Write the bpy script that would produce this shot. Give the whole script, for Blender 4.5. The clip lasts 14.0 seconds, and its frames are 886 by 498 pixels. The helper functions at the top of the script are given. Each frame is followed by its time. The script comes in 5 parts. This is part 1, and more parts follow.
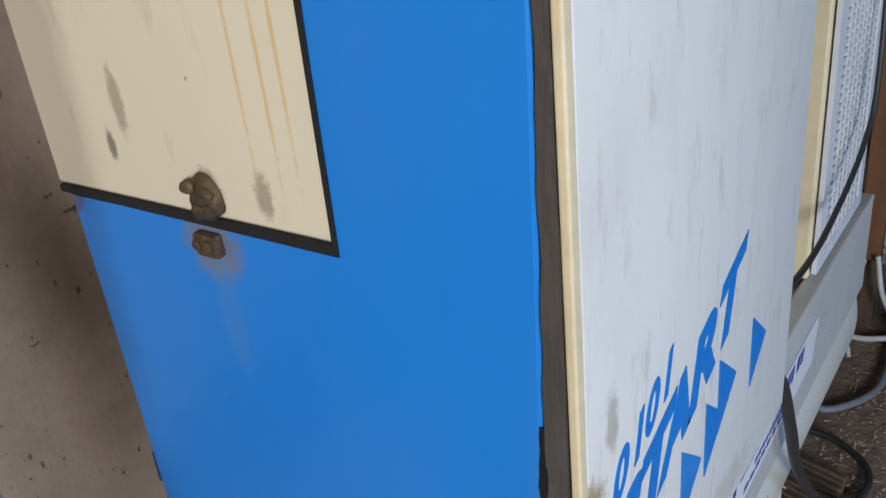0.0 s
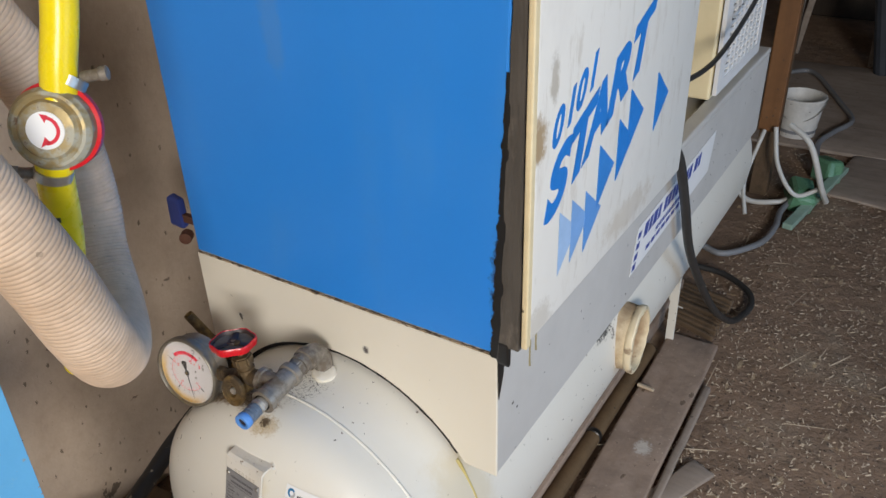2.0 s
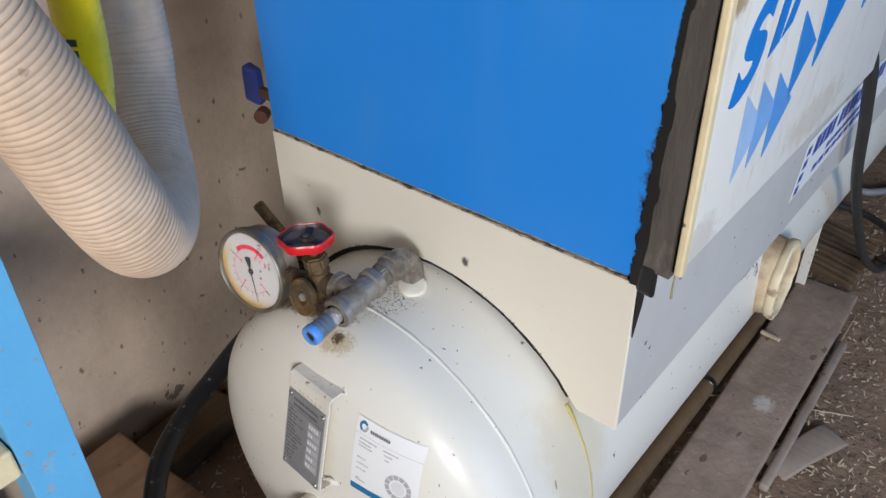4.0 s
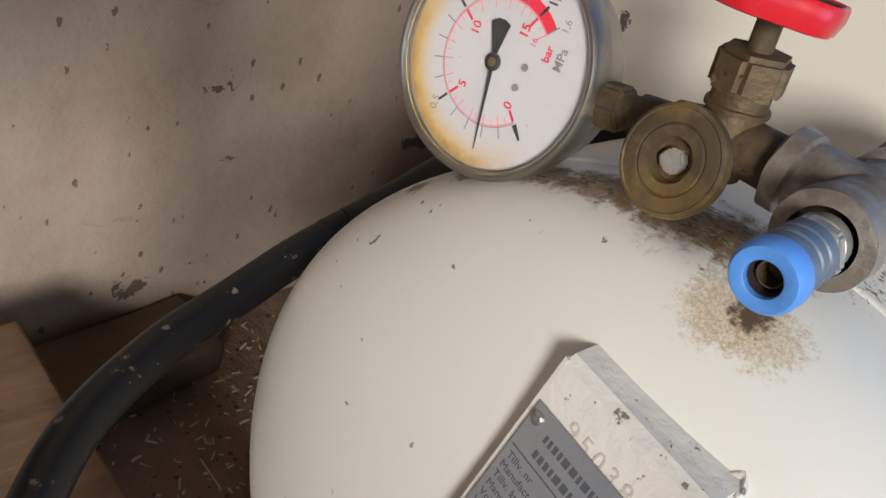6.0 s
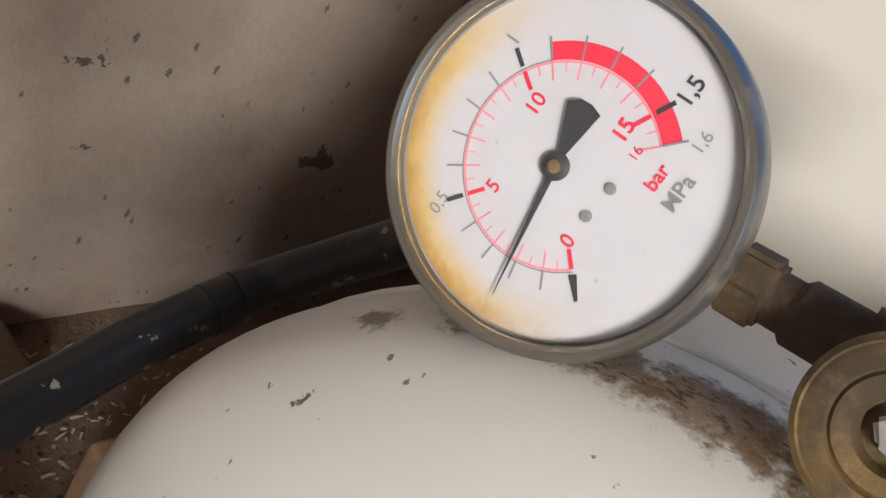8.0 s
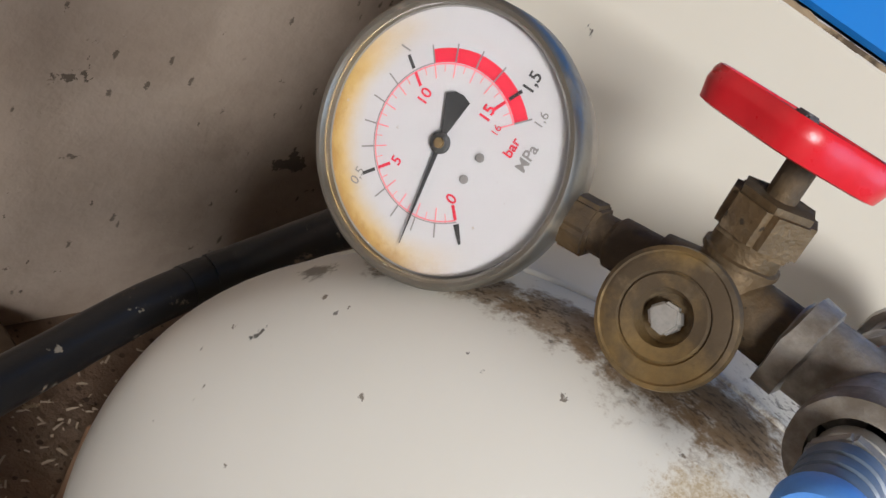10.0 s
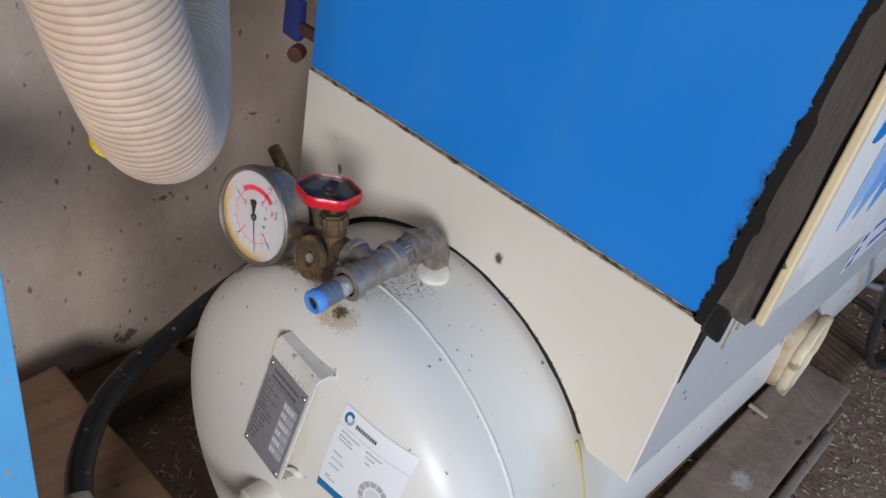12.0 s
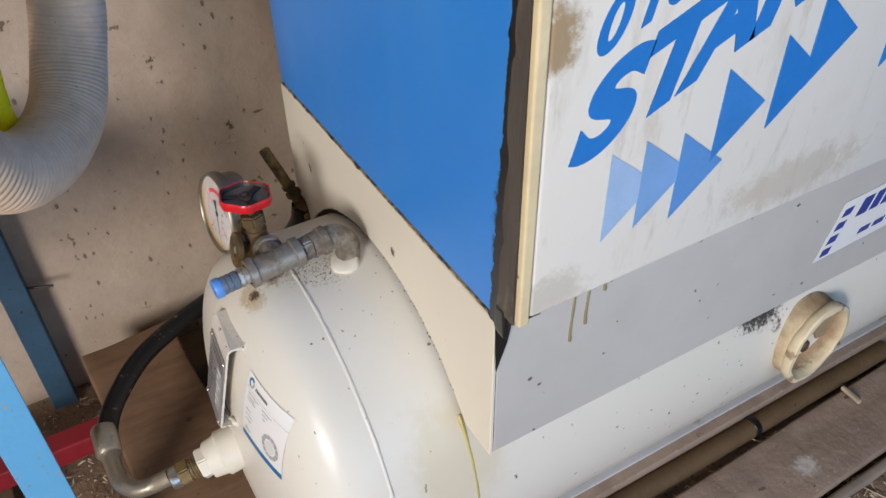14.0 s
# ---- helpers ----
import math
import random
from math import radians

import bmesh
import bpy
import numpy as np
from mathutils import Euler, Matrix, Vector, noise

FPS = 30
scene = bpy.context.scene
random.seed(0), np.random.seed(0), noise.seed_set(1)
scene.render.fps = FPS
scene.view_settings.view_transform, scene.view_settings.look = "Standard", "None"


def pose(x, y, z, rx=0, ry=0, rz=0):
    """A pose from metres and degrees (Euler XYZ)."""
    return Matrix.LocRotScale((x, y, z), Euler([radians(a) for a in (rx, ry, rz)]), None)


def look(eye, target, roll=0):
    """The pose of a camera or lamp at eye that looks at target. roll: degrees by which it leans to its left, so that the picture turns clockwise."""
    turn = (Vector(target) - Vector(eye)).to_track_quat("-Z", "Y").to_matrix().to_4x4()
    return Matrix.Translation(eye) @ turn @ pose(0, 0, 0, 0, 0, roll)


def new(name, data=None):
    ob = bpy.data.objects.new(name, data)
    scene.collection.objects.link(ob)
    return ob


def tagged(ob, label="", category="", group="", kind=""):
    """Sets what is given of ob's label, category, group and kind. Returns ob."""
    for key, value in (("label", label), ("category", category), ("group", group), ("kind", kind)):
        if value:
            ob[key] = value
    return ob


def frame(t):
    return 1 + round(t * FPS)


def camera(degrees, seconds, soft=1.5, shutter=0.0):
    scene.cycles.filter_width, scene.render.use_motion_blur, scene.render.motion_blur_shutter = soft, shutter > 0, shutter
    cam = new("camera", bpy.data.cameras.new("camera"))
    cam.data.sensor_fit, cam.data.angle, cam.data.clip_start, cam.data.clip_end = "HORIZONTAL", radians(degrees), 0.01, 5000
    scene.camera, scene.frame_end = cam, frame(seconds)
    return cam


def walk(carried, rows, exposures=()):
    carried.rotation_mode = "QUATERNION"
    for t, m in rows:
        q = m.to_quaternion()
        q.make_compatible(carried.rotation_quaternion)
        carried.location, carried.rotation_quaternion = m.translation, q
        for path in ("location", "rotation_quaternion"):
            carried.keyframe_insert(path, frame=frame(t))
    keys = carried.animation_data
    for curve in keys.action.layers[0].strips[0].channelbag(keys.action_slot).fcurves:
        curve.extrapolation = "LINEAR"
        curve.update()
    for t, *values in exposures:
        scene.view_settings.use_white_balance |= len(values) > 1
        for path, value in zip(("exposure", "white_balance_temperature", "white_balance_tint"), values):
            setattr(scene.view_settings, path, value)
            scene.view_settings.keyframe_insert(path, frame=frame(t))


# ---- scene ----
cam = camera(57.4, 14.0)
PATH = [
    (0, (0.584, -0.441, 1.679), (-0.547, 0.984, 0.848), -6.4),
    (0.5, (0.641, -0.602, 1.665), (-0.354, 0.914, 0.821), -5.3),
    (1, (0.682, -0.701, 1.632), (-0.25, 0.834, 0.752), -4.0),
    (1.5, (0.724, -0.759, 1.607), (-0.203, 0.746, 0.671), -2.7),
    (2, (0.736, -0.797, 1.577), (-0.209, 0.647, 0.567), -2.0),
    (2.2, (0.74, -0.8, 1.568), (-0.218, 0.611, 0.523), -2.0),
    (4.3, (0.506, -0.623, 1.33), (-0.562, 0.586, 0.148), -1.0),
    (4.5, (0.442, -0.603, 1.262), (-0.616, 0.595, 0.06), 0.3),
    (5, (0.295, -0.598, 1.102), (-0.76, 0.593, -0.11), 5.0),
    (5.5, (0.165, -0.545, 0.981), (-0.871, 0.681, -0.212), 12.1),
    (6, (0.067, -0.468, 0.91), (-0.934, 0.841, -0.223), 21.2),
    (6.5, (-0.004, -0.417, 0.862), (-0.938, 0.985, -0.215), 28.5),
    (7, (-0.054, -0.394, 0.845), (-0.895, 1.079, -0.216), 32.2),
    (7.2, (-0.083, -0.379, 0.844), (-0.91, 1.123, -0.187), 34.0),
    (9.3, (-0.077, -0.385, 0.854), (-0.861, 1.186, -0.103), 36.2),
    (9.5, (-0.066, -0.39, 0.865), (-0.849, 1.179, -0.097), 35.6),
    (10, (-0.02, -0.425, 0.885), (-0.808, 1.145, -0.071), 34.1),
    (10.5, (0.062, -0.452, 0.931), (-0.79, 1.065, -0.055), 30.5),
    (11, (0.157, -0.5, 1.011), (-0.723, 0.964, -0.029), 25.7),
    (11.5, (0.308, -0.582, 1.139), (-0.636, 0.801, 0.045), 18.9),
    (12, (0.474, -0.642, 1.309), (-0.531, 0.663, 0.174), 12.6),
    (12.5, (0.602, -0.7, 1.41), (-0.459, 0.508, 0.221), 7.9),
    (13, (0.682, -0.648, 1.437), (-0.486, 0.408, 0.203), 3.4),
    (13.5, (0.743, -0.494, 1.432), (-0.491, 0.423, 0.152), 1.1),
    (14, (0.791, -0.341, 1.468), (-0.539, 0.415, 0.18), -1.1),
]
# seconds, stops, kelvin, tint: the clip's camera brightens for the close views and cools for the wide ones
EXPOSURES = [
    (0.0, -0.12, 6100, 10), (1.5, -0.05, 6400, 10), (2.2, 0.02, 6950, 10), (4.3, 0.05, 6300, 10), (5.5, 0.1, 6500, 10), (6.5, 0.4, 6500, 10),
    (9.5, 0.5, 6150, 10), (10.5, 0.2, 6400, 10), (11.5, 0.0, 6200, 10), (12.5, -0.26, 6000, 14), (13.2, -0.06, 6300, 14), (14.0, 0.0, 6900, 12),
]
walk(cam, [(t, look(eye, target, roll)) for t, eye, target, roll in PATH], EXPOSURES)

# ---- world, lamps in the two unseen openings, exposure ----
DOOR_Y, DOOR_X0, DOOR_X1, DOOR_H = -5.2, 1.0, 2.2, 2.1      # small doorway in the south wall
GATE_X, GATE_Y0, GATE_Y1, GATE_H = 3.2, -4.3, -2.5, 3.1      # tall unseen gateway in the east wall, added for the key lamp
BACK_Y0, BACK_Y1, BACK_H = -0.9, 1.5, 2.5                    # second unseen gateway further along
ROOF = 3.3
world = bpy.data.worlds.new("sky")
scene.world = world
world.use_nodes = True
sky = world.node_tree.nodes.new("ShaderNodeTexSky")
sky.sky_type, sky.sun_disc = "NISHITA", False
sky.sun_elevation, sky.sun_rotation = radians(40), radians(200)
world.node_tree.links.new(sky.outputs[0], world.node_tree.nodes["Background"].inputs[0])
world.node_tree.nodes["Background"].inputs[1].default_value = 0.12


def area_light(name, eye, target, sx, sy, watts, colour):
    d = bpy.data.lights.new(name, "AREA")
    d.shape, d.size, d.size_y, d.energy, d.color = "RECTANGLE", sx, sy, watts, colour
    ob = new(name, d)
    ob.matrix_world = look(eye, target)
    return ob


# fixed lamp in an unseen gateway stands in for a light beside the camera
area_light("fixed_key_lamp", (GATE_X - 0.05, (GATE_Y0 + GATE_Y1) / 2, 2.3), (0, -0.1, 0.8), 1.1, 1.3, 205, (1.0, 0.97, 0.94))
area_light("second_gateway_daylight", (GATE_X - 0.03, (BACK_Y0 + BACK_Y1) / 2, 1.5), (0, (BACK_Y0 + BACK_Y1) / 2, 1.2), BACK_Y1 - BACK_Y0, 1.9, 40, (0.38, 0.62, 1.0))



# ---- mesh helpers ----
def thing(name, at, label, category, group="", kind=""):
    ob = new(name)
    ob.location = at
    ob.empty_display_size = 0.05
    return tagged(ob, label, category, group, kind)


def part(name, bm, material, parent=None, label="", smooth=None):
    """Links a bmesh, in world coordinates, as one mesh object under a thing or a part."""
    bmesh.ops.recalc_face_normals(bm, faces=bm.faces)
    me = bpy.data.meshes.new(name)
    bm.to_mesh(me)
    bm.free()
    if smooth is not None:
        me.shade_smooth()
        me.set_sharp_from_angle(angle=radians(smooth))
    me.materials.append(material)
    ob = new(name, me)
    if parent is not None:
        ob.parent = parent
        if parent.type == "EMPTY":
            ob.matrix_parent_inverse = Matrix.Translation(-Vector(parent.location))
    if label:
        ob["label"] = label
    return ob


def structure(name, bm, material, label, category, smooth=None):
    return tagged(part(name, bm, material, None, label, smooth), label, category, kind="structure")


def box(x0, x1, y0, y1, z0, z1, bevel=0.0, seg=2, m=None, bm=None):
    own = bmesh.new()
    bmesh.ops.create_cube(own, size=1.0, matrix=Matrix.Translation(((x0 + x1) / 2, (y0 + y1) / 2, (z0 + z1) / 2)) @ Matrix.Diagonal((abs(x1 - x0), abs(y1 - y0), abs(z1 - z0), 1)))
    if bevel:
        bmesh.ops.bevel(own, geom=own.edges[:], offset=bevel, segments=seg, profile=0.5, affect="EDGES")
    if m is not None:
        own.transform(m)
    return join(bm, own)


def join(bm, own):
    if bm is None:
        return own
    me = bpy.data.meshes.new("tmp")
    own.to_mesh(me)
    own.free()
    bm.from_mesh(me)
    bpy.data.meshes.remove(me)
    return bm


def frame_z(at, way, up=(0, 0, 1)):
    """A pose at a place whose z axis points along way."""
    z = Vector(way).normalized()
    x = Vector(up).cross(z)
    x = x.normalized() if x.length > 1e-4 else Vector((1, 0, 0))
    y = z.cross(x)
    m = Matrix((x, y, z)).transposed().to_4x4()
    m.translation = Vector(at)
    return m


def lathe(profile, m, seg=48, bm=None, radius=None):
    """Turns a list of (r, z) round the z axis of m. radius(a, r): the radius at an angle."""
    own = bmesh.new()
    rings = []
    for r, z in profile:
        if r < 1e-6:
            rings.append([own.verts.new((0, 0, z))])
        else:
            ring = []
            for k in range(seg):
                a = 2 * math.pi * k / seg
                rr = radius(a, r) if radius else r
                ring.append(own.verts.new((rr * math.cos(a), rr * math.sin(a), z)))
            rings.append(ring)
    for p, q in zip(rings, rings[1:]):
        if len(p) == 1 and len(q) == 1:
            continue
        for k in range(seg):
            n = (k + 1) % seg
            if len(p) == 1:
                own.faces.new((p[0], q[k], q[n]))
            elif len(q) == 1:
                own.faces.new((p[k], p[n], q[0]))
            else:
                own.faces.new((p[k], p[n], q[n], q[k]))
    own.transform(m)
    return join(bm, own)


def curve_points(pts, n=12):
    """A Catmull-Rom line through the points."""
    p = [Vector(v) for v in pts]
    p = [p[0] * 2 - p[1]] + p + [p[-1] * 2 - p[-2]]
    out = []
    for i in range(1, len(p) - 2):
        a, b, c, d = p[i - 1 : i + 3]
        for k in range(n):
            t = k / n
            out.append(0.5 * (2 * b + (c - a) * t + (2 * a - 5 * b + 4 * c - d) * t * t + (3 * b - a - 3 * c + d) * t**3))
    out.append(p[-2])
    return out


def tube(pts, r, seg=16, bm=None, cap=True):
    """A tube along a line of points; r: a number, or r(i, s) with the index and the length so far."""
    own = bmesh.new()
    pts = [Vector(v) for v in pts]
    rings, s, side = [], 0.0, None
    for i, p in enumerate(pts):
        way = (pts[min(i + 1, len(pts) - 1)] - pts[max(i - 1, 0)]).normalized()
        if side is None:
            side = way.orthogonal().normalized()
        side = (side - way * side.dot(way)).normalized()
        other = way.cross(side)
        if i:
            s += (p - pts[i - 1]).length
        rr = r(i, s) if callable(r) else r
        rings.append([own.verts.new(p + (side * math.cos(2 * math.pi * k / seg) + other * math.sin(2 * math.pi * k / seg)) * rr) for k in range(seg)])
    for a, b in zip(rings, rings[1:]):
        for k in range(seg):
            n = (k + 1) % seg
            own.faces.new((a[k], a[n], b[n], b[k]))
    if cap:
        own.faces.new(rings[0][::-1])
        own.faces.new(rings[-1])
    return join(bm, own)


def resample(pts, step):
    pts = [Vector(p) for p in pts]
    out, carry = [pts[0].copy()], 0.0
    for a, b in zip(pts, pts[1:]):
        d = (b - a).length
        t = step - carry
        while t <= d:
            out.append(a.lerp(b, t / d))
            t += step
        carry = d - (t - step)
    return out


def prism(outline, depth, m, bm=None, bevel=0.0):
    """A flat outline (x, y) raised by depth along z, in the pose m."""
    own = bmesh.new()
    low = [own.verts.new((x, y, 0)) for x, y in outline]
    top = [own.verts.new((x, y, depth)) for x, y in outline]
    n = len(low)
    own.faces.new(low[::-1])
    own.faces.new(top)
    for k in range(n):
        own.faces.new((low[k], low[(k + 1) % n], top[(k + 1) % n], top[k]))
    if bevel:
        bmesh.ops.bevel(own, geom=[e for e in own.edges if all(v in top for v in e.verts)], offset=bevel, segments=1, affect="EDGES")
    bmesh.ops.triangulate(own, faces=[f for f in own.faces if len(f.verts) > 4])
    own.transform(m)
    return join(bm, own)


def lettering(body, size, m, bm=None, depth=0.0003, shear=0.0, offset=0.0, spacing=1.0, align="CENTER"):
    """Words in the built-in font as a mesh, standing in the x-y plane of m."""
    c = bpy.data.curves.new("words", "FONT")
    c.body, c.size, c.extrude, c.shear, c.offset, c.space_character, c.align_x, c.align_y = body, size, depth, shear, offset, spacing, align, "CENTER"
    ob = new("words", c)
    bpy.context.view_layer.update()
    me = bpy.data.meshes.new_from_object(ob.evaluated_get(bpy.context.evaluated_depsgraph_get()))
    bpy.data.objects.remove(ob)
    own = bmesh.new()
    own.from_mesh(me)
    bpy.data.meshes.remove(me)
    own.transform(m)
    return join(bm, own)


def hexagon(r, z0, z1, m, bm=None, bevel=0.0015):
    own = prism([(r * math.cos(k * math.pi / 3), r * math.sin(k * math.pi / 3)) for k in range(6)], z1 - z0, Matrix.Translation((0, 0, z0)))
    bmesh.ops.bevel(own, geom=[e for e in own.edges if len(e.link_faces) == 2 and e.calc_face_angle() > 0.3], offset=bevel, segments=2, affect="EDGES")
    own.transform(m)
    return join(bm, own)


def lumpy(bm, amount, scale, seed=0.0):
    for v in bm.verts:
        v.co += Vector(noise.noise_vector(v.co * scale + Vector((seed, seed * 2, 0)))) * amount
    return bm


# ---- materials ----
class Surface:
    """A node material of paint, rust, plaster and the like, built up layer by layer in object space."""

    def __init__(self, name, colour, rough=0.5, metal=0.0, coat=0.0):
        self.m = bpy.data.materials.new(name)
        self.m.use_nodes = True
        self.t = self.m.node_tree
        self.b = self.t.nodes["Principled BSDF"]
        self.b.inputs["Roughness"].default_value = rough
        self.b.inputs["Metallic"].default_value = metal
        self.b.inputs["Coat Weight"].default_value = coat
        self.co = self.node("ShaderNodeTexCoord").outputs["Object"]
        self.colour = self.rgb(colour)
        self.rough = self.value(rough)
        self.metal = self.value(metal)
        self.height = None

    def node(self, kind, **sets):
        n = self.t.nodes.new(kind)
        for k, v in sets.items():
            n.inputs[k].default_value = v
        return n

    def link(self, a, b):
        self.t.links.new(a, b)

    def rgb(self, c):
        n = self.node("ShaderNodeRGB")
        n.outputs[0].default_value = (*c, 1)
        return n.outputs[0]

    def value(self, v):
        n = self.node("ShaderNodeValue")
        n.outputs[0].default_value = v
        return n.outputs[0]

    def coords(self, stretch=(1, 1, 1), turn=(0, 0, 0)):
        n = self.node("ShaderNodeMapping")
        n.inputs["Scale"].default_value = stretch
        n.inputs["Rotation"].default_value = turn
        self.link(self.co, n.inputs[0])
        return n.outputs[0]

    def math(self, op, a, b=0.0, clamp=False):
        n = self.node("ShaderNodeMath")
        n.operation, n.use_clamp = op, clamp
        for k, v in enumerate((a, b)):
            if isinstance(v, (int, float)):
                n.inputs[k].default_value = v
            else:
                self.link(v, n.inputs[k])
        return n.outputs[0]

    def ramp(self, a, lo, hi, to=1.0):
        n = self.node("ShaderNodeMapRange")
        n.interpolation_type = "SMOOTHSTEP"
        n.inputs["From Min"].default_value, n.inputs["From Max"].default_value, n.inputs["To Max"].default_value = lo, hi, to
        self.link(a, n.inputs["Value"])
        return n.outputs[0]

    def noise(self, scale, detail=6.0, stretch=(1, 1, 1), rough=0.6, turn=(0, 0, 0)):
        n = self.node("ShaderNodeTexNoise", Scale=scale, Detail=detail, Roughness=rough)
        self.link(self.coords(stretch, turn), n.inputs["Vector"])
        return n.outputs[0]

    def flecks(self, scale, size, share, stretch=(1, 1, 1), turn=(0, 0, 0)):
        """Small scattered spots: the share of cells that has one, and its size in the cell."""
        n = self.node("ShaderNodeTexVoronoi", Scale=scale)
        wob = self.node("ShaderNodeTexNoise", Scale=scale * 5, Detail=5.0, Roughness=0.7)
        self.link(self.co, wob.inputs["Vector"])
        mix = self.node("ShaderNodeVectorMath")
        mix.operation = "MULTIPLY"
        mix.inputs[1].default_value = (0.55 / scale,) * 3
        self.link(wob.outputs["Color"], mix.inputs[0])
        add = self.node("ShaderNodeVectorMath")
        add.operation = "ADD"
        self.link(self.coords(stretch, turn), add.inputs[0])
        self.link(mix.outputs[0], add.inputs[1])
        self.link(add.outputs[0], n.inputs["Vector"])
        sep = self.node("ShaderNodeSeparateColor")
        self.link(n.outputs["Color"], sep.inputs[0])
        near = self.math("LESS_THAN", n.outputs["Distance"], self.math("MULTIPLY", sep.outputs[1], size))
        return self.math("MULTIPLY", near, self.math("LESS_THAN", sep.outputs[0], share))

    def near(self, at, radius, stretch=(1, 1, 1), ragged=0.5, scale=60.0):
        """A ragged blot round a place."""
        sub = self.node("ShaderNodeVectorMath")
        sub.operation = "SUBTRACT"
        self.link(self.co, sub.inputs[0])
        sub.inputs[1].default_value = at
        mul = self.node("ShaderNodeVectorMath")
        mul.operation = "MULTIPLY"
        self.link(sub.outputs[0], mul.inputs[0])
        mul.inputs[1].default_value = stretch
        ln = self.node("ShaderNodeVectorMath")
        ln.operation = "LENGTH"
        self.link(mul.outputs[0], ln.inputs[0])
        d = self.math("ADD", self.math("DIVIDE", ln.outputs["Value"], radius), self.math("MULTIPLY", self.math("SUBTRACT", self.noise(scale, 8.0, rough=0.75), 0.5), ragged * 3))
        return self.ramp(d, 1.1, 0.5)

    def layer(self, mask, colour, amount=1.0, rough=None, metal=None, dent=0.0):
        f = self.math("MULTIPLY", mask, amount)
        n = self.node("ShaderNodeMix")
        n.data_type = "RGBA"
        self.link(f, n.inputs["Factor"])
        self.link(self.colour, n.inputs["A"])
        if isinstance(colour, tuple):
            n.inputs["B"].default_value = (*colour, 1)
        else:
            self.link(colour, n.inputs["B"])
        self.colour = n.outputs["Result"]
        for key, v in (("rough", rough), ("metal", metal)):
            if v is not None:
                x = self.node("ShaderNodeMix")
                self.link(f, x.inputs["Factor"])
                self.link(self.rough if key == "rough" else self.metal, x.inputs["A"])
                x.inputs["B"].default_value = v
                if key == "rough":
                    self.rough = x.outputs["Result"]
                else:
                    self.metal = x.outputs["Result"]
        if dent:
            self.relief(f, dent)
        return self

    def relief(self, h, metres):
        h = self.math("MULTIPLY", h, metres)
        self.height = h if self.height is None else self.math("ADD", self.height, h)
        return self

    def vary(self, scale, amount, stretch=(1, 1, 1), dark=(0.5, 0.5, 0.5)):
        n = self.node("ShaderNodeMix")
        n.data_type, n.blend_type = "RGBA", "MULTIPLY"
        self.link(self.math("MULTIPLY", self.ramp(self.noise(scale, 6.0, stretch), 0.35, 0.7), amount), n.inputs["Factor"])
        self.link(self.colour, n.inputs["A"])
        n.inputs["B"].default_value = (*dark, 1)
        self.colour = n.outputs["Result"]
        return self

    def gloss(self, scale, amount):
        self.rough = self.math("ADD", self.rough, self.math("MULTIPLY", self.math("SUBTRACT", self.noise(scale), 0.5), amount), True)
        return self

    def done(self):
        self.link(self.colour, self.b.inputs["Base Color"])
        self.link(self.rough, self.b.inputs["Roughness"])
        self.link(self.metal, self.b.inputs["Metallic"])
        if self.height is not None:
            n = self.node("ShaderNodeBump", Strength=1.0, Distance=1.0)
            self.link(self.height, n.inputs["Height"])
            self.link(n.outputs[0], self.b.inputs["Normal"])
        return self.m


def paint(name, colour, rough=0.45, grime=0.25, scale=5.0, spots=0.0, metal=0.0):
    s = Surface(name, colour, rough, metal)
    s.vary(scale, grime).vary(scale * 9, grime * 0.4).gloss(scale * 4, 0.25)
    s.relief(s.noise(240.0, 3.0), 0.00012)
    if spots:
        s.layer(s.flecks(70.0, 0.25, spots), (0.03, 0.025, 0.02), 0.85, 0.8)
    return s.done()


RUST, SOOT, SOIL = (0.16, 0.07, 0.03), (0.02, 0.018, 0.016), (0.13, 0.085, 0.05)

s = Surface("dusty_plaster", (0.53, 0.43, 0.345), 0.85)
s.vary(1.1, 0.4, dark=(0.6, 0.56, 0.52)).vary(9.0, 0.35, dark=(0.7, 0.66, 0.62)).vary(45.0, 0.25, dark=(0.75, 0.7, 0.65))
s.layer(s.ramp(s.noise(5.0, 8.0, (1, 0.5, 1.6)), 0.58, 0.75), (0.58, 0.48, 0.385), 0.5)
s.layer(s.ramp(s.noise(11.0, 9.0, (1, 0.6, 1.5), 0.75), 0.63, 0.68), (0.6, 0.51, 0.42), 0.5, dent=-0.0015)
s.layer(s.flecks(13.0, 0.13, 0.5, (1, 0.9, 0.6), (0.6, 0, 0)), (0.055, 0.04, 0.03), 0.8, dent=-0.0018)
s.layer(s.flecks(24.0, 0.16, 0.35, (1, 0.5, 1.3), (0.9, 0, 0)), (0.07, 0.05, 0.035), 0.7, dent=-0.001)
s.layer(s.flecks(55.0, 0.22, 0.3, (1, 1, 0.5), (0.3, 0, 0)), (0.06, 0.045, 0.03), 0.7)
s.layer(s.flecks(9.0, 0.045, 0.6, (1, 0.2, 2.0), (0.25, 0, 0)), (0.1, 0.075, 0.055), 0.6, dent=-0.0012)
s.relief(s.noise(12.0, 8.0), 0.005).relief(s.noise(160.0, 4.0), 0.0006)
s.layer(s.flecks(5.5, 0.11, 0.4, (1, 0.6, 1.2), (0.8, 0, 0)), (0.075, 0.055, 0.04), 0.8, dent=-0.003)
s.layer(s.flecks(6.5, 0.2, 0.3, (1, 0.35, 1.5), (0.4, 0, 0)), (0.62, 0.53, 0.44), 0.45, dent=-0.002)
s.layer(s.flecks(8.0, 0.05, 0.5, (1, 1.7, 0.22), (-0.4, 0, 0)), (0.09, 0.065, 0.05), 0.7, dent=-0.001)
PLASTER = s.done()

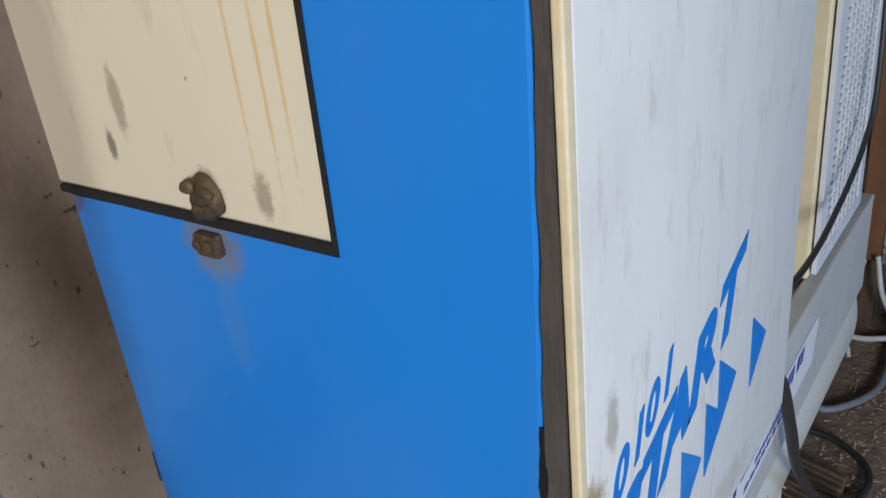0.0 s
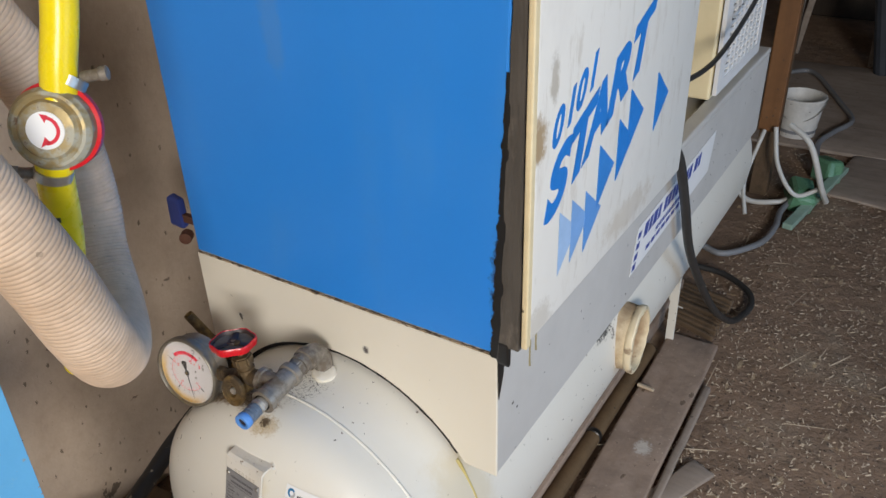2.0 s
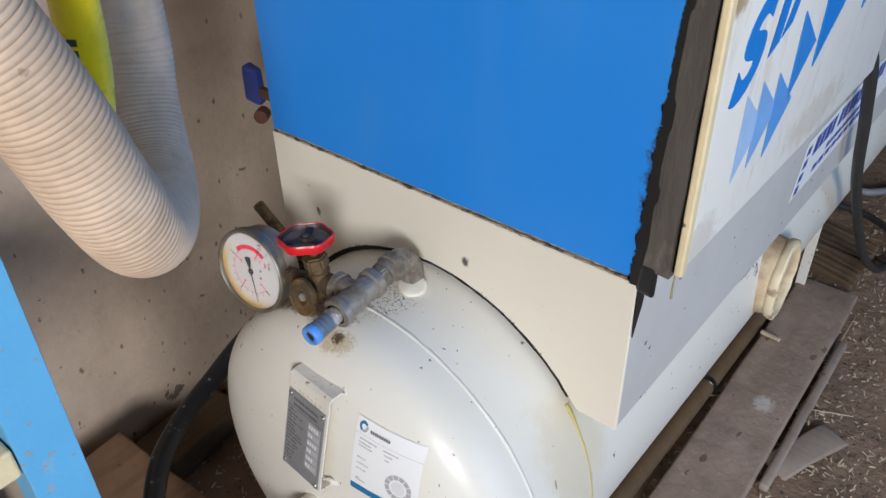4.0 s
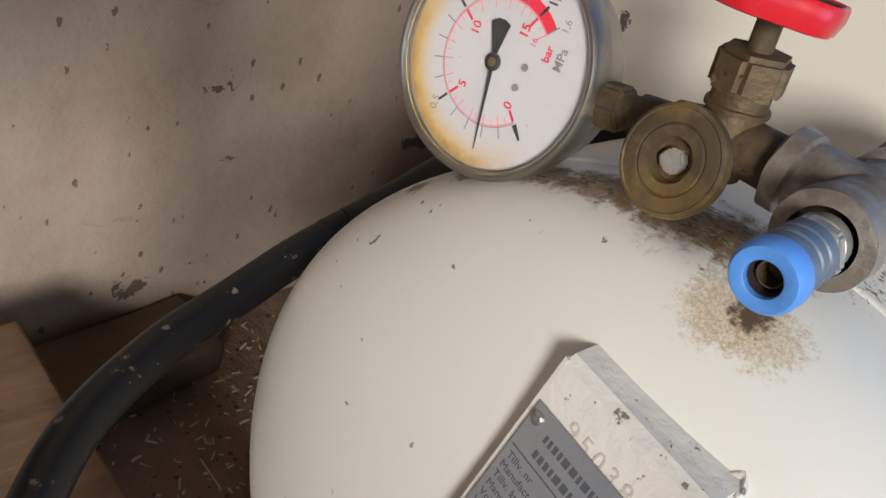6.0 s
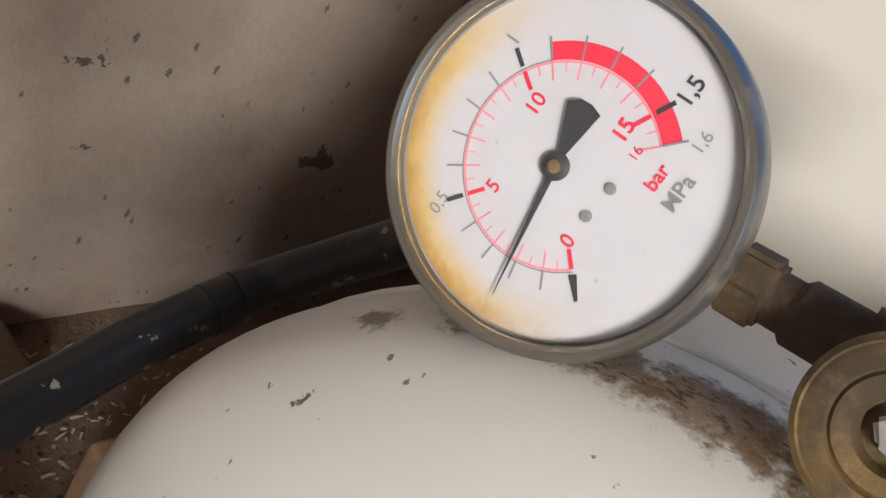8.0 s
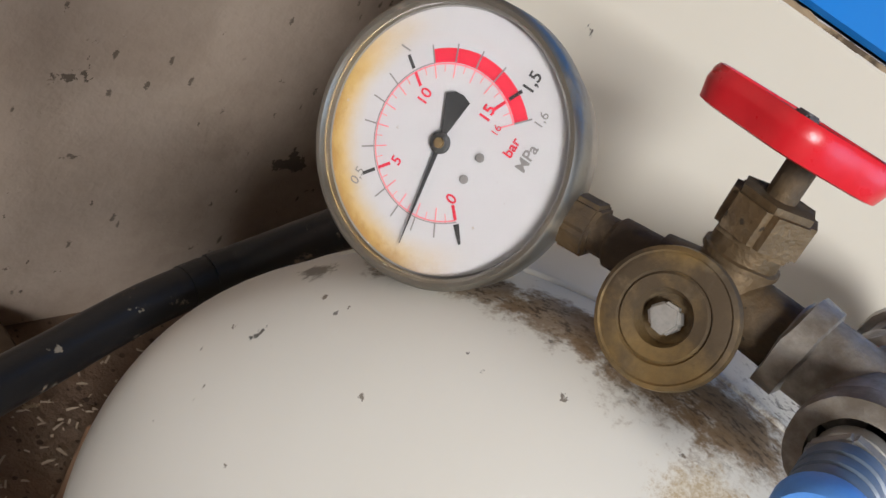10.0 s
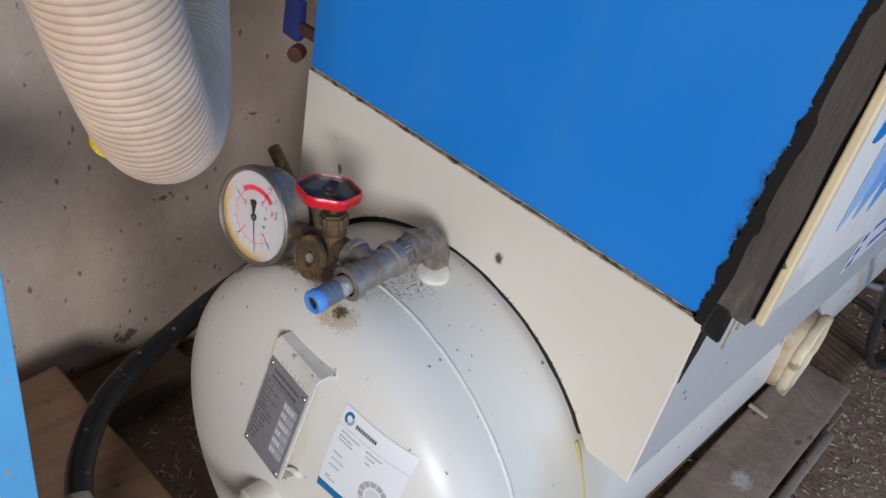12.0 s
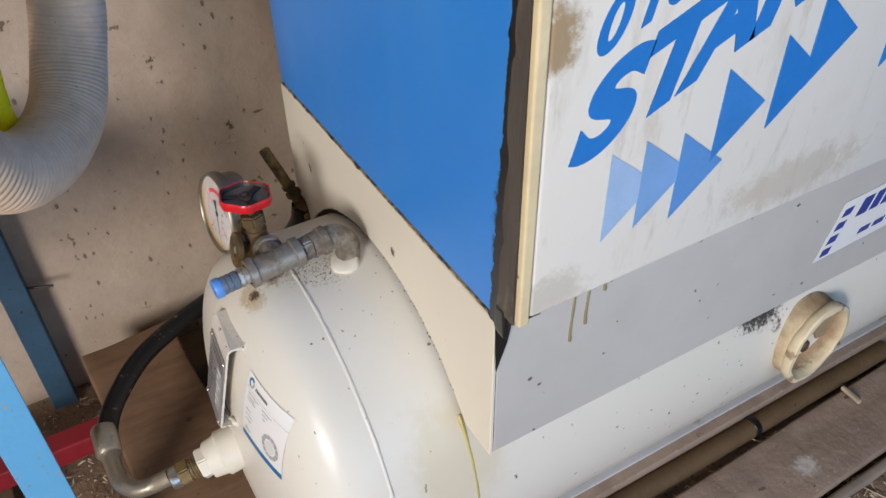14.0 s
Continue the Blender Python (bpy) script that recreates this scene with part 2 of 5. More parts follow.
s = Surface("earth_floor", (0.29, 0.195, 0.135), 0.95)
s.vary(1.6, 0.5, dark=(0.5, 0.46, 0.42)).vary(14.0, 0.5)
s.layer(s.ramp(s.noise(2.2, 8.0), 0.52, 0.7), (0.33, 0.26, 0.19), 0.7)
s.layer(s.flecks(38.0, 0.3, 0.3, (1, 0.35, 1), (0, 0, 0.7)), (0.5, 0.38, 0.24), 0.7, dent=0.001)
s.layer(s.flecks(45.0, 0.3, 0.3, (0.35, 1, 1), (0, 0, 0.4)), (0.42, 0.3, 0.18), 0.6, dent=0.001)
s.layer(s.flecks(90.0, 0.4, 0.4), (0.05, 0.035, 0.025), 0.7)
s.relief(s.noise(20.0, 9.0), 0.012).relief(s.noise(120.0, 5.0), 0.003)
EARTH = s.done()


def wood(name, colour, dark, stretch, rough=0.8, grime=0.4):
    s = Surface(name, colour, rough)
    s.layer(s.ramp(s.noise(22.0, 8.0, stretch, 0.7), 0.4, 0.75), dark, 0.75)
    s.vary(3.0, grime).vary(30.0, grime * 0.5)
    s.layer(s.flecks(40.0, 0.25, 0.25), (0.05, 0.04, 0.03), 0.6)
    s.relief(s.noise(60.0, 6.0, stretch), 0.0015)
    return s.done()


WOOD_BLOCK = wood("block_wood", (0.25, 0.145, 0.082), (0.12, 0.062, 0.032), (1, 0.12, 1))
s = Surface("plank_wood", (0.36, 0.265, 0.205), 0.95)
s.layer(s.ramp(s.noise(24.0, 8.0, (1, 0.12, 1), 0.7), 0.45, 0.75), (0.24, 0.165, 0.12), 0.55)
s.layer(s.ramp(s.noise(5.0, 8.0), 0.48, 0.68), (0.42, 0.32, 0.26), 0.6).vary(16.0, 0.45)
s.layer(s.flecks(42.0, 0.3, 0.3, (1, 0.5, 1), (0, 0, 0.5)), (0.11, 0.075, 0.05), 0.75)
s.layer(s.flecks(85.0, 0.3, 0.3), (0.5, 0.4, 0.3), 0.6)
s.layer(s.near((0.3, 0.8, 0.024), 0.025, (1, 0.8, 1), 0.9, 90.0), (0.62, 0.58, 0.53), 0.8)
s.relief(s.noise(40.0, 8.0), 0.003)
WOOD_PLANK = s.done()
WOOD_SLEEPER = wood("sleeper_wood", (0.13, 0.085, 0.05), (0.06, 0.04, 0.025), (1, 0.1, 1), 0.9)
WOOD_POST = wood("post_wood", (0.21, 0.095, 0.035), (0.12, 0.05, 0.02), (1, 1, 0.08), 0.7)
WOOD_DARK = wood("old_wood", (0.05, 0.036, 0.026), (0.028, 0.02, 0.016), (1, 1, 0.1), 0.9)
WOOD_GREY = wood("grey_board", (0.36, 0.29, 0.24), (0.24, 0.19, 0.15), (0.15, 1, 1), 0.9)

s = Surface("tank_enamel", (0.72, 0.7, 0.64), 0.32)
s.vary(3.0, 0.12, dark=(0.8, 0.76, 0.66)).gloss(9.0, 0.18)
s.layer(s.flecks(40.0, 0.1, 0.5, (1, 1, 0.5), (0.4, 0.2, 0.5)), SOOT, 0.85, 0.8)
s.layer(s.flecks(75.0, 0.16, 0.2), (0.1, 0.07, 0.04), 0.8, 0.8)
s.layer(s.flecks(120.0, 0.14, 0.16, (1, 1, 0.4), (0.5, 0.3, 0.2)), (0.06, 0.05, 0.04), 0.75, 0.8)
s.layer(s.flecks(15.0, 0.03, 0.3, (1, 1, 0.15), (0.2, 0.5, 0.1)), (0.12, 0.1, 0.08), 0.6, 0.7)
# brown grime along the shoulder under the gauge and valve, dried splashes under the coupling
for at, r, st, a in (((-0.165, -0.155, 0.695), 0.02, (0.7, 1.5, 1.3), 0.6), ((-0.13, -0.152, 0.72), 0.022, (0.6, 1.5, 1.2), 0.8), ((-0.095, -0.149, 0.736), 0.024, (0.6, 1.3, 1.0), 0.85), ((-0.058, -0.146, 0.746), 0.027, (0.65, 1.05, 1.0), 0.9), ((-0.028, -0.14, 0.75), 0.025, (0.8, 0.9, 1.0), 0.9)):
    s.layer(s.near(at, r, st, 0.8, 85.0), (0.2, 0.125, 0.06), a, 0.95)
    s.layer(s.math("MULTIPLY", s.near(at, r * 0.9, st, 0.7, 60.0), s.ramp(s.noise(330.0, 7.0, (0.5, 1, 1), 0.75), 0.5, 0.6)), (0.06, 0.04, 0.025), 0.8, 0.95)
crust = s.ramp(s.noise(600.0, 6.0, rough=0.8), 0.42, 0.58)
for at, r in (((-0.011, -0.18, 0.741), 0.0165), ((0.007, -0.177, 0.744), 0.0155)):
    s.layer(s.near(at, r, (0.9, 1.0, 0.9), 0.7, 220.0), (0.55, 0.45, 0.29), 0.55, 0.9)
    s.layer(s.math("MULTIPLY", crust, s.near(at, r * 1.15, (0.9, 1.0, 0.9), 0.8, 220.0)), (0.36, 0.25, 0.12), 0.6, 0.95)
s.layer(s.near((-0.002, -0.175, 0.745), 0.009, ragged=0.9, scale=250.0), (0.07, 0.045, 0.025), 0.95, 0.95)
s.layer(s.near((-0.2, -0.165, 0.668), 0.012, (0.6, 1.5, 1.5), 1.0, 160.0), (0.08, 0.06, 0.04), 0.7, 0.9)
s.layer(s.math("MULTIPLY", s.near((0.0, -0.085, 0.753), 0.034, (0.8, 0.7, 1), 0.7, 90.0), s.ramp(s.noise(240.0, 7.0, rough=0.8), 0.52, 0.58)), (0.05, 0.035, 0.022), 0.85, 0.95)
s.layer(s.near((0.272, 0.525, 0.575), 0.03, (1, 0.6, 1.2), 1.0, 130.0), SOOT, 0.95, 0.8, dent=-0.0004)
s.layer(s.near((0.28, 0.56, 0.55), 0.014, (1, 1.0, 0.6), 1.0, 130.0), SOOT, 0.9, 0.8)
s.layer(s.near((0.245, -0.02, 0.57), 0.1, (1.5, 1.3, 0.7), 0.5, 14.0), (0.55, 0.43, 0.2), 0.35)
s.layer(s.near((0.02, -0.24, 0.62), 0.04, (2.0, 1, 0.35), 0.5, 30.0), (0.6, 0.5, 0.3), 0.3)
s.relief(s.noise(7.0, 4.0), 0.0012)
s.b.inputs["Specular IOR Level"].default_value = 0.36
TANK = s.done()

s = Surface("cream_enamel", (0.74, 0.7, 0.61), 0.36)
s.vary(2.5, 0.16, dark=(0.8, 0.75, 0.62)).gloss(8.0, 0.2)
s.layer(s.flecks(24.0, 0.12, 0.3, (1, 1, 0.6), (0.3, 0.4, 0.2)), SOOT, 0.85, 0.8, dent=-0.0003)
s.layer(s.near((0.062, 0, 0.79), 0.0075, (1, 1, 0.8), 0.5, 190.0), (0.09, 0.08, 0.08), 1.0, 0.7, dent=-0.0004)
s.layer(s.flecks(11.0, 0.09, 0.25, (1.2, 1, 0.5)), RUST, 0.8, 0.8)
s.relief(s.noise(3.0, 3.0), 0.0025)
CREAM = s.done()

s = Surface("chipped_bracket_enamel", (0.72, 0.69, 0.63), 0.4)
s.vary(14.0, 0.3, dark=(0.75, 0.7, 0.6)).layer(s.ramp(s.noise(130.0, 8.0), 0.62, 0.67), (0.15, 0.09, 0.05), 0.85, 0.85, dent=-0.0004)
s.relief(s.noise(70.0, 5.0), 0.0015)
WELD = s.done()

s = Surface("flange_enamel", (0.74, 0.64, 0.45), 0.5)
s.vary(9.0, 0.4, dark=(0.62, 0.5, 0.36)).layer(s.ramp(s.noise(26.0, 8.0), 0.58, 0.66), (0.2, 0.12, 0.07), 0.75, 0.9, dent=-0.0005)
s.layer(s.near((0.275, 0.65, 0.49), 0.115, (3.4, 1, 0.9), 0.25, 40.0), (0.3, 0.2, 0.12), 0.9, 0.95)
s.relief(s.noise(60.0, 5.0), 0.0012)
FLANGE = s.done()

s = Surface("hatch_enamel", (0.79, 0.71, 0.53), 0.4)
s.layer(s.ramp(s.noise(9.0, 6.0, (1.6, 1, 0.5)), 0.56, 0.72), (0.42, 0.36, 0.26), 0.5)
for at, r, st, c in (((-0.045, 0, 1.425), 0.022, (1, 1, 0.7), (0.12, 0.1, 0.07)), ((0.035, 0, 1.435), 0.016, (1.2, 1, 0.6), (0.3, 0.25, 0.17)), ((-0.19, 0, 1.46), 0.012, (1.4, 1, 0.6), (0.1, 0.08, 0.06)), ((-0.16, 0, 1.51), 0.02, (1.6, 1, 0.5), (0.35, 0.29, 0.2))):
    s.layer(s.near(at, r, st, 0.5, 110.0), c, 0.75, 0.8)
for x in (0.03, 0.062, 0.085):
    s.layer(s.near((x, 0, 1.56), 0.0035, (1, 1, 0.022), 0.35, 40.0), (0.72, 0.47, 0.15), 0.75)
s.layer(s.flecks(30.0, 0.12, 0.3), SOOT, 0.8)
s.relief(s.noise(4.0, 4.0), 0.002)
HATCH = s.done()

s = Surface("blue_enamel", (0.016, 0.235, 0.76), 0.34)
s.layer(s.ramp(s.noise(4.5, 7.0, (1.5, 1, 0.5)), 0.5, 0.75), (0.05, 0.27, 0.72), 0.5, 0.5)
s.vary(2.0, 0.2, dark=(0.7, 0.72, 0.75)).gloss(12.0, 0.25)
s.layer(s.near((-0.055, 0, 1.372), 0.04, (0.8, 1, 0.9), 0.6, 60.0), (0.22, 0.19, 0.14), 0.7, 0.7)
s.layer(s.near((-0.05, 0, 1.3), 0.022, (1, 1, 0.25), 0.6, 30.0), (0.1, 0.25, 0.5), 0.3, 0.6)
s.layer(s.near((0.306, 0, 0.97), 0.022, (1.2, 1, 0.2), 0.8, 60.0), SOOT, 0.9, 0.7)
s.layer(s.near((-0.3, 0, 1.39), 0.02, (0.6, 1, 1), 0.7, 90.0), RUST, 0.6, 0.8)
s.layer(s.flecks(17.0, 0.08, 0.3, (1, 1, 0.7)), (0.03, 0.05, 0.1), 0.7, dent=-0.0003)
s.layer(s.flecks(30.0, 0.03, 0.15, (0.1, 1, 1.0), (0, 0.7, 0)), (0.3, 0.45, 0.7), 0.5)
s.relief(s.noise(2.5, 3.0), 0.004)
BLUE = s.done()

s = Surface("white_door_enamel", (0.74, 0.725, 0.68), 0.42)
s.layer(s.ramp(s.noise(3.5, 7.0, (1, 1.2, 0.5)), 0.4, 0.85), (0.6, 0.56, 0.49), 0.35, 0.6)
s.layer(s.flecks(30.0, 0.1, 0.3, (1, 0.4, 1), (0.6, 0, 0)), (0.3, 0.28, 0.25), 0.6)
for at, r, st, c, a in (((0.35, 0.055, 1.262), 0.022, (1, 1.6, 0.6), (0.32, 0.28, 0.22), 0.7), ((0.346, 0.016, 1.195), 0.026, (1, 1.0, 0.75), (0.3, 0.2, 0.09), 0.9), ((0.35, 0.02, 0.925), 0.03, (1, 0.5, 0.9), (0.4, 0.36, 0.3), 0.5), ((0.35, 0.36, 0.945), 0.05, (1, 0.4, 1.5), (0.45, 0.38, 0.29), 0.5)):
    s.layer(s.near(at, r, st, 0.6, 50.0), c, a, 0.8)
s.relief(s.noise(3.0, 4.0), 0.002)
for scale, st, c, a in ((7.0, (1, 1.3, 0.45), (0.5, 0.44, 0.36), 0.5), (21.0, (1, 1.6, 0.5), (0.42, 0.37, 0.3), 0.45), (3.0, (1, 1, 0.6), (0.56, 0.54, 0.52), 0.5)):
    s.layer(s.ramp(s.noise(scale, 7.0, st, 0.65), 0.54, 0.72), c, a, 0.65)
WHITE_DOOR = s.done()

s = Surface("rail_enamel", (0.55, 0.56, 0.57), 0.5)
s.vary(6.0, 0.3).layer(s.ramp(s.noise(14.0, 8.0, (1, 0.4, 1)), 0.56, 0.66), (0.3, 0.23, 0.17), 0.75, 0.9)
s.layer(s.flecks(40.0, 0.3, 0.25), (0.2, 0.13, 0.08), 0.8, 0.9)
RAIL = s.done()
SKIRT_SIDE = paint("skirt_enamel", (0.56, 0.55, 0.53), 0.42, 0.2, 2.0, 0.08)
CREAM_EDGE = paint("cream_edge", (0.78, 0.66, 0.42), 0.5, 0.3, 8.0, 0.1)
UNIT_CREAM = paint("unit_cream", (0.72, 0.62, 0.4), 0.45, 0.25, 3.0)
UNIT_WHITE = paint("unit_white", (0.7, 0.71, 0.72), 0.45, 0.2, 3.0)
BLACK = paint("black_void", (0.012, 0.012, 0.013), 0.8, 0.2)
s = Surface("foam_gasket", (0.085, 0.075, 0.065), 0.9)
s.vary(40.0, 0.5, (1, 1, 0.2)).layer(s.ramp(s.noise(30.0, 7.0, (1, 1, 0.5)), 0.55, 0.75), (0.2, 0.17, 0.14), 0.6)
s.relief(s.noise(90.0, 5.0, (1, 1, 0.3)), 0.0025)
GASKET = s.done()
s = Surface("rusty_joint", (0.36, 0.27, 0.17), 0.8)
s.layer(s.ramp(s.noise(38.0, 7.0), 0.47, 0.56), (0.06, 0.04, 0.025), 0.9).layer(s.ramp(s.noise(9.0, 5.0), 0.55, 0.6), SOOT, 0.9)
JOINT = s.done()
TAR = paint("black_sealant", (0.012, 0.012, 0.012), 0.35, 0.3, 20.0)

s = Surface("gauge_steel", (0.36, 0.32, 0.27), 0.42, 0.85)
s.vary(25.0, 0.5, dark=(0.5, 0.44, 0.36)).gloss(50.0, 0.4)
s.layer(s.ramp(s.noise(18.0, 8.0), 0.5, 0.68), (0.2, 0.15, 0.1), 0.7, 0.85, 0.2)
s.relief(s.noise(130.0, 5.0), 0.0004)
STEEL = s.done()
s = Surface("bezel_steel", (0.3, 0.28, 0.24), 0.42, 0.9)
s.vary(30.0, 0.35, dark=(0.55, 0.5, 0.42)).gloss(60.0, 0.3)
s.layer(s.ramp(s.noise(35.0, 8.0), 0.58, 0.72), (0.23, 0.18, 0.12), 0.6, 0.8, 0.2)
BEZEL = s.done()
s = Surface("old_brass", (0.29, 0.195, 0.08), 0.48, 0.7)
s.layer(s.ramp(s.noise(30.0, 8.0), 0.38, 0.62), (0.06, 0.042, 0.026), 0.9, 0.85, 0.2)
s.layer(s.ramp(s.noise(70.0, 6.0), 0.55, 0.75), (0.36, 0.29, 0.19), 0.4, 0.9, 0.1)
s.relief(s.noise(160.0, 5.0), 0.0007)
BRASS = s.done()
s = Surface("patinated_valve", (0.36, 0.28, 0.14), 0.5, 0.6)
s.layer(s.ramp(s.noise(45.0, 7.0), 0.45, 0.58), (0.4, 0.4, 0.34), 0.85, 0.8, 0.2).layer(s.ramp(s.noise(90.0, 6.0), 0.6, 0.68), (0.2, 0.11, 0.06), 0.8, 0.9, 0.1)
s.relief(s.noise(120.0, 5.0), 0.0006)
VALVE = s.done()
s = Surface("grimy_brass", (0.15, 0.1, 0.05), 0.55, 0.6)
s.layer(s.ramp(s.noise(26.0, 8.0), 0.35, 0.6), (0.045, 0.032, 0.022), 0.9, 0.9, 0.1)
s.layer(s.ramp(s.noise(80.0, 7.0), 0.52, 0.72), (0.24, 0.18, 0.11), 0.55, 0.95, 0.05)
s.layer(s.flecks(160.0, 0.3, 0.2), (0.02, 0.016, 0.013), 0.7, 0.9)
s.relief(s.noise(170.0, 6.0), 0.001)
GRIMY = s.done()
s = Surface("dirty_fitting", (0.33, 0.3, 0.26), 0.42, 0.75)
s.layer(s.ramp(s.noise(32.0, 8.0), 0.42, 0.64), (0.1, 0.075, 0.05), 0.85, 0.9, 0.1)
s.layer(s.ramp(s.noise(75.0, 6.0), 0.56, 0.75), (0.36, 0.31, 0.24), 0.5, 0.9, 0.1)
s.relief(s.noise(150.0, 6.0), 0.001)
FITTING = s.done()
s = Surface("aged_zinc", (0.42, 0.385, 0.32), 0.38, 0.8)
s.vary(14.0, 0.5, dark=(0.6, 0.52, 0.42)).gloss(40.0, 0.3)
s.layer(s.ramp(s.noise(24.0, 8.0), 0.52, 0.68), (0.2, 0.15, 0.1), 0.65, 0.8, 0.25)
s.relief(s.noise(140.0, 5.0), 0.0004)
AGED = s.done()
ZINC = paint("zinc", (0.55, 0.54, 0.5), 0.35, 0.4, 30.0, metal=0.9)
BRIGHT = paint("worn_steel", (0.5, 0.48, 0.44), 0.42, 0.7, 60.0, 0.15, metal=0.6)
RED = paint("red_lacquer", (0.62, 0.012, 0.02), 0.3, 0.3, 25.0)
WEB = paint("wheel_web", (0.2, 0.17, 0.14), 0.7, 0.5, 60.0)
WHEEL_TOP = paint("handwheel_cap", (0.05, 0.035, 0.035), 0.5, 0.4, 40.0)
STAMP = paint("stamped_grime", (0.58, 0.53, 0.45), 0.6, 0.3, 40.0)
CAP_BLUE = paint("blue_plastic", (0.1, 0.3, 0.75), 0.45, 0.35, 40.0)
CAP_GREY = paint("blue_grey_plastic", (0.11, 0.15, 0.21), 0.4, 0.5, 40.0)
s = Surface("dial_paper", (0.44, 0.435, 0.44), 0.6)
rim = s.ramp(s.math("SUBTRACT", 1.0, s.near((-0.18, -0.16, 0.758), 0.0535, (1, 1, 1), 0.06, 60.0)), 0.3, 0.95)
s.layer(s.math("MULTIPLY", rim, s.near((-0.215, -0.16, 0.72), 0.075, (1, 0.3, 1), 0.12, 50.0)), (0.44, 0.29, 0.08), 0.95)
rim = s.ramp(s.math("SUBTRACT", 1.0, s.near((-0.18, -0.16, 0.758), 0.0545, (1, 1, 1), 0.1, 90.0)), 0.7, 1.0)
s.layer(s.math("MULTIPLY", rim, s.near((-0.207, -0.16, 0.713), 0.062, (1, 0.3, 1), 0.2, 70.0)), (0.25, 0.12, 0.02), 0.85)
s.layer(s.flecks(260.0, 0.2, 0.1), (0.35, 0.3, 0.25), 0.7)
DIAL = s.done()
INK = paint("dial_black", (0.03, 0.03, 0.03), 0.6, 0.1, 30.0)
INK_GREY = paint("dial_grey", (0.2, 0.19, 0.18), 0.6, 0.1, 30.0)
INK_RED = paint("dial_red", (0.62, 0.02, 0.045), 0.55, 0.1, 30.0)
INK_PINK = paint("dial_pink", (0.72, 0.2, 0.22), 0.55, 0.1, 30.0)
GLASS = bpy.data.materials.new("gauge_glass")
GLASS.use_nodes = True
g = GLASS.node_tree.nodes["Principled BSDF"].inputs
g["Transmission Weight"].default_value, g["Roughness"].default_value, g["IOR"].default_value, g["Base Color"].default_value = 1.0, 0.06, 1.2, (0.98, 0.97, 0.95, 1)

s = Surface("black_rubber", (0.007, 0.007, 0.008), 0.4)
s.layer(s.ramp(s.noise(14.0, 8.0), 0.55, 0.74), (0.12, 0.09, 0.07), 0.35, 0.8)
s.layer(s.flecks(90.0, 0.3, 0.2), (0.3, 0.26, 0.2), 0.6)
s.layer(s.ramp(s.noise(38.0, 8.0, (1, 1, 1), 0.7), 0.6, 0.66), (0.3, 0.24, 0.18), 0.75, 0.95)
s.relief(s.noise(200.0, 4.0), 0.0003)
RUBBER = s.done()
CABLE = paint("dark_cable", (0.03, 0.03, 0.03), 0.5, 0.3, 10.0)
CABLE_GREY = paint("grey_cable", (0.22, 0.23, 0.25), 0.5, 0.3, 10.0)
CABLE_WHITE = paint("white_cable", (0.6, 0.6, 0.58), 0.5, 0.3, 10.0)
YELLOW = paint("yellow_hose_pvc", (0.85, 0.66, 0.01), 0.28, 0.15, 9.0)
s = Surface("ribbed_hose_pvc", (0.66, 0.5, 0.37), 0.65)
s.vary(6.0, 0.5, dark=(0.62, 0.55, 0.47)).vary(50.0, 0.3).layer(s.flecks(60.0, 0.2, 0.1), (0.2, 0.15, 0.1), 0.5)
RIBBED = s.done()
s = Surface("rack_blue", (0.12, 0.42, 0.72), 0.45)
s.vary(7.0, 0.3, dark=(0.7, 0.75, 0.8))
s.layer(s.flecks(45.0, 0.36, 0.3, (1, 1, 0.8)), (0.42, 0.3, 0.18), 0.7, 0.8).layer(s.flecks(110.0, 0.3, 0.3), (0.36, 0.24, 0.15), 0.6, 0.8).layer(s.ramp(s.noise(16.0, 9.0, rough=0.75), 0.58, 0.7), (0.24, 0.45, 0.62), 0.6, 0.7)
s.layer(s.ramp(s.noise(30.0, 8.0), 0.66, 0.7), (0.36, 0.25, 0.15), 0.7, 0.8)
s.relief(s.noise(90.0, 4.0), 0.0006)
RACK = s.done()
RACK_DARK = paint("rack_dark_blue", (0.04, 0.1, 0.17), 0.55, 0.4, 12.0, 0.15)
RED_BEAM = paint("red_beam", (0.28, 0.015, 0.025), 0.5, 0.4, 10.0, 0.1)
PLATE = paint("plate_aluminium", (0.4, 0.41, 0.43), 0.42, 0.2, 30.0, metal=0.6)
PRINT_LIGHT = paint("print_light", (0.62, 0.62, 0.62), 0.5, 0.1, 30.0)
PRINT_DARK = paint("print_dark", (0.09, 0.09, 0.1), 0.6, 0.1, 30.0)
PRINT_GREY = paint("print_grey", (0.4, 0.4, 0.42), 0.6, 0.1, 30.0)
PAPER = paint("sticker_paper", (0.8, 0.81, 0.82), 0.35, 0.06, 8.0)
STICKER_BLUE = paint("sticker_blue", (0.01, 0.16, 0.36), 0.4, 0.1, 8.0)
SIGN_BLUE = paint("sign_blue", (0.03, 0.06, 0.3), 0.5, 0.2, 8.0)
SHADES = [paint("graphic_blue_%s" % n, c, 0.45, 0.2, 14.0) for n, c in (("full", (0.012, 0.2, 0.62)), ("strong", (0.03, 0.23, 0.64)), ("half", (0.1, 0.3, 0.68)), ("soft", (0.2, 0.4, 0.74)), ("pale", (0.36, 0.54, 0.8)))]
DRIP = paint("yellow_drip", (0.56, 0.46, 0.17), 0.4, 0.3, 30.0)
DRIP_DULL = paint("dull_drip", (0.3, 0.26, 0.14), 0.4, 0.3, 30.0)
BUCKET = paint("white_bucket", (0.7, 0.69, 0.66), 0.45, 0.35, 14.0, 0.1)
